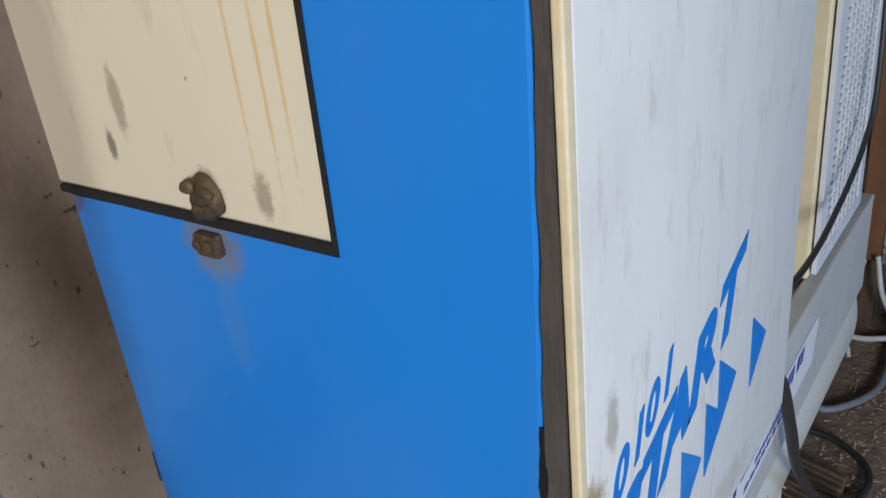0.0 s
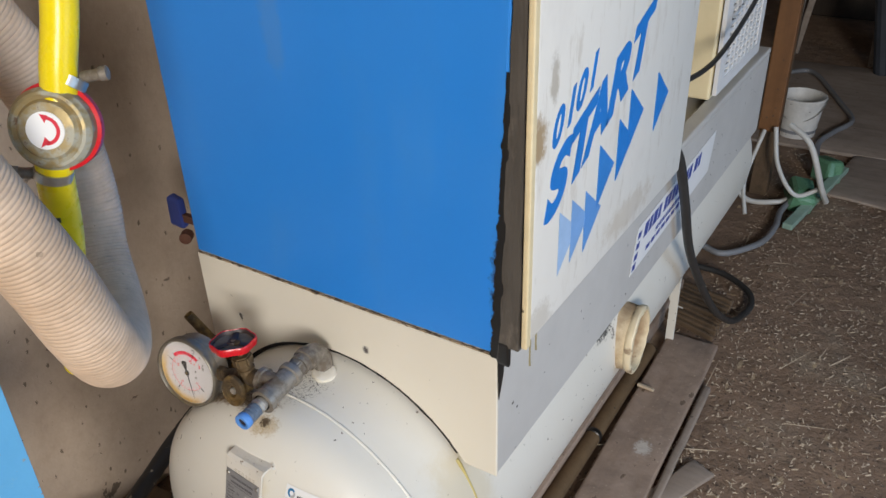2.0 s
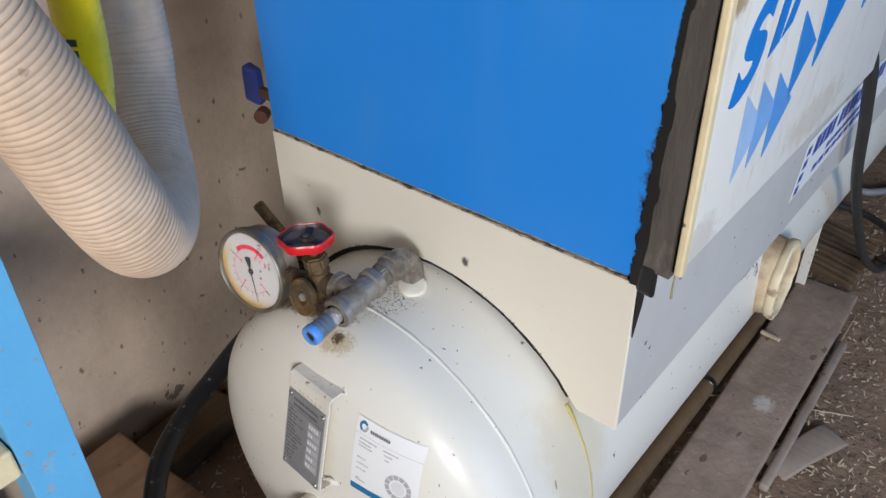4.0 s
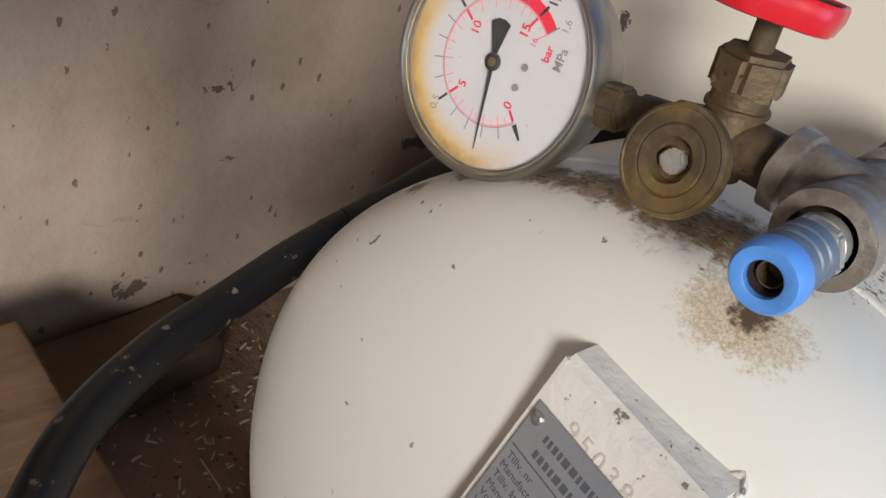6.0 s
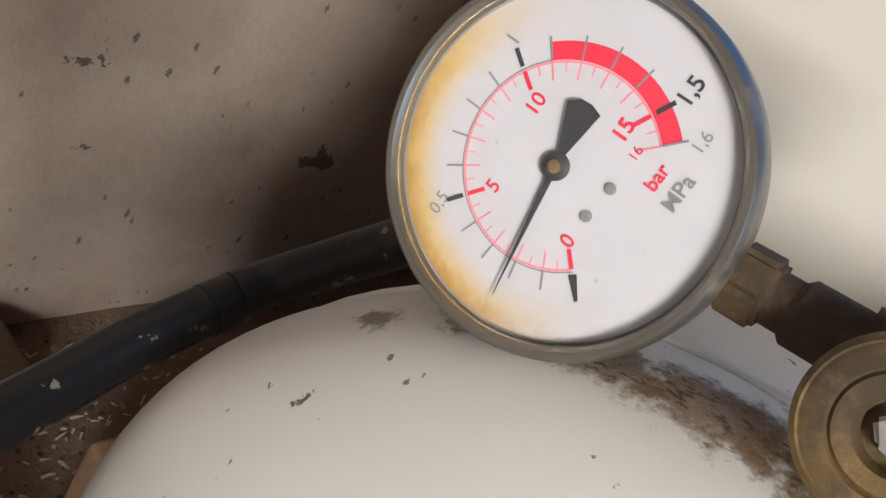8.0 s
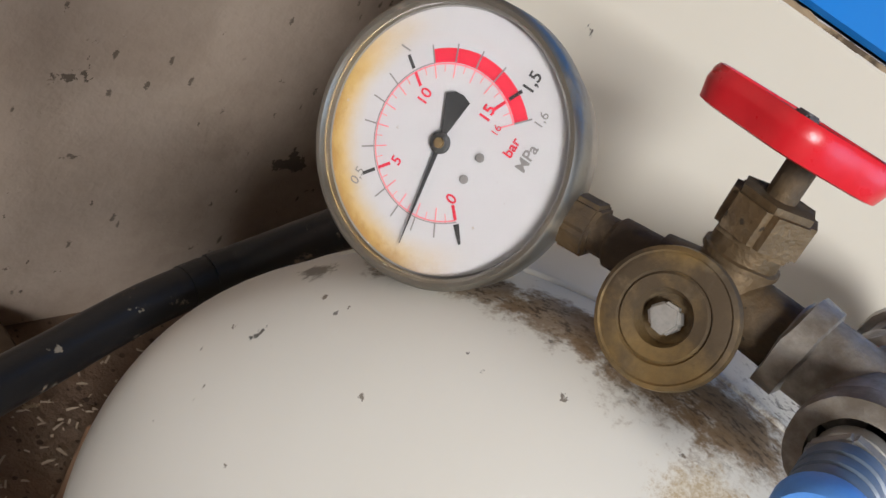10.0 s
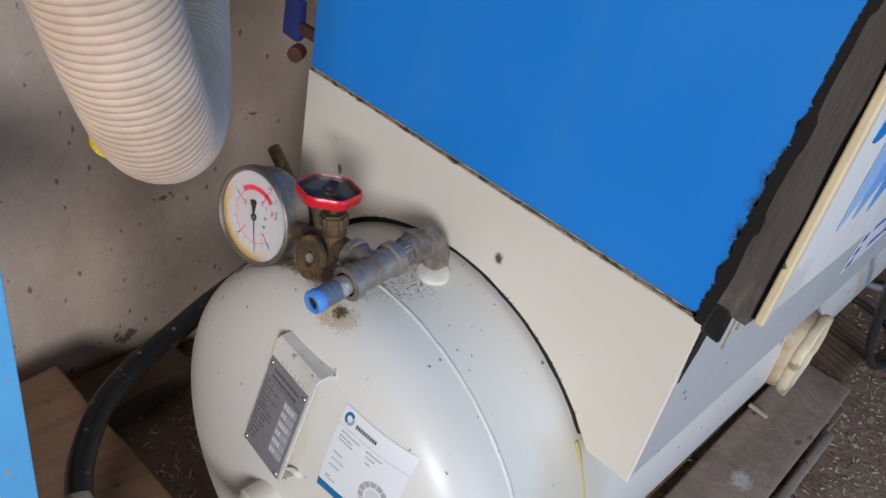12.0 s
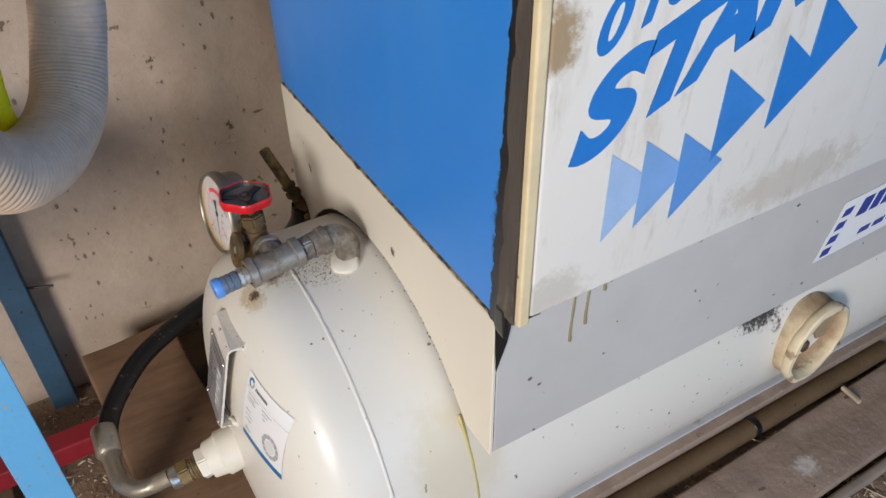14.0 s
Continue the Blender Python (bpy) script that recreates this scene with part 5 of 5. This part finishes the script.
for k in range(14):
    a0, a1 = 1.35 - 0.21 * k, 1.35 - 0.21 * (k + 1)
    prism([(0.011 * math.cos(a0), 0.011 * math.sin(a0)), (0.0145 * math.cos(a0), 0.0145 * math.sin(a0)), (0.0145 * math.cos(a1), 0.0145 * math.sin(a1)), (0.011 * math.cos(a1), 0.011 * math.sin(a1))], 0.0003, YV @ Matrix.Translation((0, 0, 0.0237)), bm)
prism([(-0.006, -0.016), (0.004, -0.012), (-0.001, -0.006)], 0.0003, YV @ Matrix.Translation((0, 0, 0.0237)), bm)
prism([(-0.003, 0.016), (0.005, 0.0145), (0.001, 0.0075)], 0.0003, YV @ Matrix.Translation((0, 0, 0.0237)), bm)
part("red_arrow", bm, INK_RED, ball)
part("red_flange", lathe([(0.0405, -0.012), (0.0435, -0.012), (0.0445, -0.01), (0.0445, -0.002), (0.0405, 0.0)], YV, 48), RED, ball, "red plastic rim", 40)
for a, b in ((up[-2], up[-4]), (down[1], down[5])):
    cm = frame_z(a, b - a)
    clamp = part("hose_clamp", lathe([(0.0176, 0), (0.0192, 0.0005), (0.0192, 0.0105), (0.0176, 0.011)], cm @ Matrix.Translation((0, 0, 0.016)), 36), ZINC, yellow, "steel worm-drive hose clamp", 35)
    side = Vector((0.62, 0.5, 0.1)) if a.z > 1.3 else Vector((-0.6, -0.6, 0.1))
    sm = frame_z(a + (b - a).normalized() * 0.021 + side.normalized() * 0.018, side)
    part("clamp_screw", lathe([(0.005, -0.004), (0.006, 0.0), (0.006, 0.014), (0.0075, 0.015), (0.0075, 0.022), (0, 0.023)], sm, 12), FITTING, clamp, smooth=40)
bm = bmesh.new()
q = down[14]
wm = frame_z(q, (0.6, -0.78, 0.2)) @ Matrix.Translation((0, -0.002, 0.0178))
for k in range(6):
    box(-0.0045, 0.0045, -0.02 - k * 0.0085, -0.0145 - k * 0.0085, -0.0002, 0.0002, m=wm, bm=bm)
part("print", bm, INK, yellow)

# ---- blue steel rack against the wall ----
rack = thing("storage_rack", (-0.4, -1.2, 0), "light-blue steel storage rack with a chipboard shelf", "rack")


def angle_post(x, y, sx, sy, z1, w=0.055, t=0.004):
    bm = box(x, x + sx * t, y, y + sy * w, 0.0, z1, 0.0008, 1)
    box(x + sx * t, x + sx * w, y + sy * (w - t), y + sy * w, 0.0, z1, 0.0008, 1, bm=bm)
    return bm


part("post", angle_post(-0.063, -0.478, -1, -1, 2.1), RACK, rack, "light blue angle-iron post with chipped paint")
part("post", angle_post(-0.063, -1.9, -1, 1, 2.1), RACK, rack)
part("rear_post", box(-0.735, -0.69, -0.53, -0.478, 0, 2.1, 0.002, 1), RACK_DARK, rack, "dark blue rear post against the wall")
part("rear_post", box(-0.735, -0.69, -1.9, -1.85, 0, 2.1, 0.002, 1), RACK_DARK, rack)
part("shelf", lumpy(box(-0.735, -0.064, -1.9, -0.535, 0.785, 0.822, 0.003, 2), 0.001, 20), CREAM_EDGE, rack, "worn pale shelf board with dust")
part("shelf_dust", box(-0.732, -0.085, -1.89, -0.545, 0.8225, 0.8245), EARTH, rack, "layer of brown dust")
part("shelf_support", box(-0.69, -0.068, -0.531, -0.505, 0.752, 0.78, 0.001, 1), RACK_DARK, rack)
part("wire", tube(curve_points([(-0.73, -0.6, 0.36), (-0.72, -0.5, 0.34), (-0.70, -0.43, 0.335)], 6), 0.003, 6), CABLE, rack)
beam = thing("red_beam", (-0.36, -1.0, 0.0), "dark red steel beam lying on a timber bearer", "beam")
part("beam_body", box(-0.5, -0.45, -1.7, -0.425, 0.08, 0.13, 0.004, 2), RED_BEAM, beam)
part("bearer", box(-0.6, -0.35, -0.72, -0.63, 0.0, 0.079, 0.004), WOOD_SLEEPER, beam)

# ---- timber blocks between tank and wall ----


def timber(name, size, m, material, label, group=""):
    ob = thing(name, m.translation, label, "timber", group)
    bm = bmesh.new()
    sx, sy, sz = size
    box(-sx / 2, sx / 2, -sy / 2, sy / 2, 0, sz, 0.006, 2, bm=bm)
    bmesh.ops.subdivide_edges(bm, edges=[e for e in bm.edges if e.calc_length() > 0.08], cuts=8, use_grid_fill=True)
    bm.transform(m)
    part("timber_body", lumpy(bm, 0.004, 14), material, ob, smooth=50)
    return ob


timber("timber_block", (0.62, 0.19, 0.2), pose(-0.31, -0.32, 0.0, 0, 0, 3), WOOD_BLOCK, "thick rough-sawn timber sleeper under the tank end", "timber blocks")
timber("timber_block", (0.5, 0.18, 0.176), pose(-0.2, 0.06, 0.0, 0, 0, -4), WOOD_BLOCK, "cracked timber sleeper lying under the tank", "timber blocks")
timber("timber_block", (0.12, 0.3, 0.06), pose(-0.66, -0.12, 0.0, 0, 0, 8), WOOD_SLEEPER, "small dark offcut by the wall", "timber blocks")
timber("bearer_timber", (0.1, 1.9, 0.176), pose(0.06, 1.1, 0.0, 0, 0, 0), WOOD_SLEEPER, "dark timber bearer under the tank", "bearers")
timber("floor_plank", (0.155, 1.42, 0.024), pose(0.287, 0.63, 0.0, 0, 0, 1.5), WOOD_PLANK, "dusty grey-brown plank lying beside the tank", "floor planks")
timber("floor_plank", (0.07, 0.2, 0.01), pose(0.42, 0.74, 0.0, 0, 0, -22), WOOD_GREY, "broken grey board piece trodden into the floor", "floor planks")
timber("floor_plank", (0.022, 0.56, 0.02), pose(0.38, 0.86, 0.0, 0, 0, 1.5), WOOD_GREY, "splintered pale batten beside the plank", "floor planks")
timber("floor_board", (0.9, 1.35, 0.018), pose(0.28, 3.75, 0.0, 0, 0, 3), WOOD_GREY, "large grey board lying on the earth floor", "floor planks")
timber("floor_board", (0.32, 0.5, 0.014), pose(0.6, 2.85, 0.0, 0, 0, -8), WOOD_GREY, "small grey board on the earth floor", "floor planks")
rp = thing("rusty_pipe", (0.165, 0.6, 0.0), "brown rusty pipe lying along the tank foot", "pipe")
part("pipe_body", tube([(0.172, -0.3, 0.022), (0.168, 0.2, 0.022), (0.17, 0.7, 0.022), (0.166, 1.22, 0.022)], 0.022, 20), PIPE_BROWN, rp, smooth=60)
part("coupling", lathe([(0.0215, 0), (0.0238, 0.002), (0.0235, 0.014), (0.0215, 0.018)], frame_z((0.17, 0.77, 0.0235), (0, 1, 0)), 24), TAR, rp, "black pipe coupling", 40)
part("offcut", lumpy(box(0.2, 0.25, 1.02, 1.032, 0.03, 0.04, 0.003), 0.003, 40), STRAW, rp)
rl = thing("skid_rail", (0.12, 0.7, 0.0), "pale painted steel skid rail under the tank", "rail")
part("rail_web", lumpy(box(0.06, 0.15, -0.25, 1.6, 0.0, 0.062, 0.003), 0.003, 20), WOOD_PLANK, rl, "dust-brown rusty lower beam", 40)
bm = box(0.07, 0.132, -0.25, 1.6, 0.063, 0.072, 0.002)
part("rail_flange", lumpy(bm, 0.0025, 25), RAIL, rl, "pale paint worn thin along the top flange", 40)
mat_thing = thing("slatted_mat", (0.2, 1.62, 0), "dark bundle of thin wooden slats on the floor", "slats")
for k in range(13):
    bm = box(-0.12, 0.12, -0.007, 0.007, 0.0, 0.02, 0.003, 1, m=pose(0.205, 1.405 + k * 0.0185, 0.012 + 0.004 * (k % 3), 0, random.uniform(-2, 2), random.uniform(-4, 4) - 14))
    part("slat", bm, WOOD_SLEEPER, mat_thing)
# ---- second cabinet on the base: cooler unit ----
unit = thing("dryer_unit", (0, 1.3, 0.887), "cream cabinet with a slotted white side panel", "cabinet")
part("body", box(-0.26, 0.272, 1.09, 1.5, 0.887, 1.75, 0.006), UNIT_CREAM, unit, "cream sheet-metal cabinet")
# black sheet added so the slots look dark inside, as shade would
part("dark_slot_sheet", box(0.2725, 0.276, 1.11, 1.49, 0.9, 1.74), BLACK, unit)
bm = bmesh.new()
for a, b, c, d in ((1.095, 1.145, 0.9, 1.74), (1.46, 1.5, 0.9, 1.74), (1.145, 1.46, 0.9, 0.93), (1.145, 1.46, 1.7, 1.74)):
    box(0.2765, 0.286, a, b, c, d, bm=bm)
grille = part("side_panel", bm, UNIT_WHITE, unit, "white slotted ventilation panel")
for k in range(44):
    z = 0.93 + k * 0.0175
    bm = prism([(1.145, z), (1.46, z + 0.0), (1.46, z + 0.0095), (1.145, z + 0.0095)], 0.006, Matrix.Translation((0.2775, 0, 0)) @ SIDE)
    part("slat", bm, UNIT_WHITE, grille)
for k in range(7):
    part("bar", box(0.2772, 0.2845, 1.19 + k * 0.038, 1.2 + k * 0.038, 0.925, 1.705), UNIT_WHITE, grille)
cab = thing("power_cable", (0.3, 1.0, 0.98), "thin black cable slung in front of the cabinet", "cable")
part("cable_body", tube(curve_points([(0.27, 0.6, 1.06), (0.3, 0.66, 1.065), (0.32, 0.73, 1.057), (0.32, 0.912, 1.045), (0.32, 1.109, 1.078), (0.32, 1.24, 1.125), (0.32, 1.31, 1.2), (0.31, 1.36, 1.4), (0.3, 1.38, 1.75)], 10), 0.0055, 10), CABLE, cab, smooth=60)
cab = thing("drain_hose", (0.35, 1.0, 0.0), "dark rubber drain hose looping down to the floor", "hose")
part("hose_body", tube(curve_points([(0.27, 0.66, 0.94), (0.31, 0.672, 0.94), (0.328, 0.70, 0.9), (0.33, 0.78, 0.766), (0.33, 0.90, 0.57), (0.335, 1.2, 0.25), (0.35, 1.42, 0.07), (0.365, 1.54, 0.02), (0.375, 1.62, 0.02), (0.342, 1.70, 0.02), (0.25, 1.765, 0.02), (0.15, 1.775, 0.02), (0.05, 1.77, 0.02)], 12), 0.0105, 14), CABLE, cab, smooth=60)

# ---- the back of the shed ----
post = thing("timber_post", (0.2, 2.5, 0), "brown timber post nailed to a darker old post", "post")
part("post_front", lumpy(box(0.145, 0.222, 2.46, 2.5, 0.3, 3.29, 0.004), 0.002, 9), WOOD_POST, post, "reddish brown planed timber")
part("post_back", lumpy(box(0.145, 0.215, 2.502, 2.57, 0.0, 3.29, 0.004), 0.002, 9), WOOD_SLEEPER, post, "old dark post")
cl = thing("blue_jacket", (0.2, 2.4, 1.4), "dark blue work jacket hanging on the timber post", "jacket")
bm = box(0.1, 0.2, 2.385, 2.475, 1.42, 2.0, 0.03, 3)
bmesh.ops.subdivide_edges(bm, edges=bm.edges[:], cuts=3, use_grid_fill=True)
part("cloth", lumpy(bm, 0.03, 7), CLOTH_BLUE, cl, smooth=80)
bk = thing("bucket", (0.2, 3.2, 0.02), "dirty white plastic bucket with a wire handle", "bucket")
BM_ = Matrix.Translation((0.185, 3.22, 0.018)) @ Matrix.Scale(0.82, 4)
part("bucket_wall", lathe([(0.0, 0.004), (0.1, 0.0), (0.103, 0.003), (0.128, 0.225), (0.134, 0.228), (0.134, 0.238), (0.126, 0.24), (0.122, 0.225), (0.1, 0.01), (0, 0.01)], BM_, 40), BUCKET, bk, smooth=35)
part("stain_band", lathe([(0.1065, 0.03), (0.1085, 0.05)], BM_, 40), CABLE_GREY, bk)
part("handle", tube([(0.185 + 0.111 * math.cos(a), 3.22 - 0.09 * math.sin(a), 0.21 - 0.1 * math.sin(a)) for a in [math.pi * k / 20 for k in range(21)]], 0.003, 6), ZINC, bk, smooth=60)
tin = thing("rusty_tin", (0.42, 4.75, 0), "rust-brown metal can standing on the floor", "can")
part("can_wall", lathe([(0, 0.004), (0.1, 0.0), (0.1, 0.3), (0.104, 0.302), (0.104, 0.308), (0.096, 0.308), (0.095, 0.02), (0, 0.02)], Matrix.Translation((0.43, 4.75, 0.0)), 28), RUSTY, tin, smooth=35)
for x, dx, y, mt, r, lb in ((-0.12, 0.55, 4.9, GREY_LEAN, 0.05, "thick dark blue-grey pipe leaning on the wall"), (0.15, 0.2, 5.0, WOOD_GREY, 0.03, "pale batten leaning on the wall"), (0.02, -0.12, 5.1, WOOD_GREY, 0.025, "pale batten leaning on the wall"), (-0.12, 0.05, 4.8, ZINC, 0.012, "thin metal rod leaning on the wall"), (-0.2, 0.1, 5.0, WOOD_DARK, 0.03, "dark batten leaning on the wall")):
    pl = thing("leaning_pole", (x, y, 0), lb, "pole", "leaning poles")
    part("pole_body", tube([(x + dx, y - 0.55, 0.0), (x + dx * 0.5, y, 1.1), (x, y + 0.9, 2.4)] if mt != WOOD_GREY else [(x + dx, y - 0.5, 0), (x, y + 0.9, 2.3)], r, 12 if r > 0.04 else 4), mt, pl)
for k in range(6):
    bx = thing("wooden_crate", (0.2 + k * 0.5, 5.6, 0), "dark dusty crate piled at the back wall", "crate", "crates")
    part("crate_body", box(-0.2 + k * 0.52, 0.24 + k * 0.52, 5.6, 6.2, 0, 0.35 + 0.25 * random.random(), 0.01), (WOOD_DARK, WOOD_SLEEPER, RUSTY)[k % 3], bx)
for k, (pts, mt, r, lb) in enumerate((
    ([(0.1, 2.4, 0.5), (0.06, 2.45, 0.2), (0.138, 2.417, 0.02), (0.273, 2.425, 0.02), (0.33, 2.5, 0.03)], CABLE_WHITE, 0.011, "white cable hanging off the post"),
    ([(0.22, 2.42, 0.34), (0.26, 2.38, 0.2), (0.34, 2.4, 0.08), (0.42, 2.45, 0.1)], CABLE_WHITE, 0.009, "white cable hanging off the post"),
    ([(0.27, 2.42, 0.36), (0.36, 2.4, 0.3), (0.43, 2.42, 0.12), (0.45, 2.5, 0.03)], CABLE_WHITE, 0.012, "white cable hanging off the post"),
    ([(0.18, 2.42, 0.32), (0.16, 2.3, 0.15), (0.2, 2.2, 0.05)], CABLE_WHITE, 0.008, "white cable hanging off the post"),
    ([(0.05, 1.95, 0.04), (0.133, 1.924, 0.02), (0.209, 1.915, 0.02), (0.3, 2.052, 0.02), (0.319, 2.208, 0.02), (0.309, 2.36, 0.02), (0.34, 2.6, 0.02)], CABLE_GREY, 0.012, "grey cable lying on the floor"),
    ([(-0.046, 4.118, 0.03), (0.086, 4.17, 0.03), (0.309, 3.708, 0.03), (0.396, 3.482, 0.03), (0.346, 3.295, 0.03), (0.309, 3.124, 0.03), (0.33, 2.95, 0.02)], CABLE_GREY, 0.013, "grey cable lying on the floor"),
)):
    cab = thing("cable", pts[-1], lb, "cable", "loose cables")
    part("cable_body", tube(curve_points(pts, 12), r, 10), mt, cab, smooth=60)
gl = thing("green_crate_scrap", (0.5, 2.5, 0), "broken green plastic crate lying on the floor", "scrap")
part("rim", box(-0.02, 0.02, -0.3, 0.3, 0, 0.025, 0.004, m=pose(0.41, 2.53, 0.02, 3, 0, -10)), CLEAR_GREEN, gl)
part("wall_piece", lumpy(box(-0.05, 0.05, -0.08, 0.08, 0, 0.09, 0.02, m=pose(0.34, 2.49, 0.0, 8, 12, 20)), 0.012, 20), GREEN, gl)
part("wall_piece", lumpy(box(-0.04, 0.04, -0.06, 0.06, 0, 0.11, 0.02, m=pose(0.4, 2.75, 0.0, -6, 10, 50)), 0.012, 20), GREEN, gl)
bt = thing("blue_bracket", (-0.45, 0.1, 0.83), "small blue bracket with rusty bolt beside the cabinet", "bracket")
part("bracket_body", lumpy(box(-0.47, -0.435, 0.08, 0.1, 0.835, 0.9, 0.006), 0.004, 40), SIGN_BLUE, bt)
part("bolt", lathe([(0.012, 0), (0.012, 0.02), (0, 0.022)], frame_z((-0.43, 0.085, 0.825), (0.5, -0.8, 0)), 10), RUSTY, bt)
part("arm", box(-0.45, -0.301, 0.085, 0.095, 0.85, 0.866), RUSTY, bt)

# ---- wood shavings and straw ----
bm = bmesh.new()
rng = random.Random(7)
for k in range(15000):
    y = 0.2 + 4.2 * rng.random() ** 1.6
    x = 0.2 + rng.random() * 1.5
    if rng.random() < 0.15:
        x, y = rng.uniform(-0.7, 0.3), rng.uniform(-0.9, 0.3)
    ln, w = rng.choice((0.004, 0.007, 0.01, 0.016)), rng.uniform(0.0012, 0.0035)
    a = rng.uniform(0, math.pi)
    if k % 90 == 0:
        ln, w = rng.uniform(0.03, 0.14), 0.002
    z = 0.012 * noise.noise(Vector((x * 1.7, y * 1.7, 0))) + 0.006 * noise.noise(Vector((x * 7, y * 7, 3))) + 0.0
    m = pose(x, y, z + 0.001, rng.uniform(-12, 12), rng.uniform(-12, 12), math.degrees(a))
    v = [bm.verts.new(m @ Vector(p)) for p in ((-ln / 2, -w / 2, 0), (ln / 2, -w / 2, rng.uniform(0, 0.004)), (ln / 2, w / 2, 0.001), (0, w / 2, 0.003 * rng.random()), (-ln / 2, w / 2, 0.001))]
    bm.faces.new(v)
tagged(part("wood_shavings", bm, STRAW, None), "pale wood shavings and straw scattered over the floor", "shavings", kind="stuff")
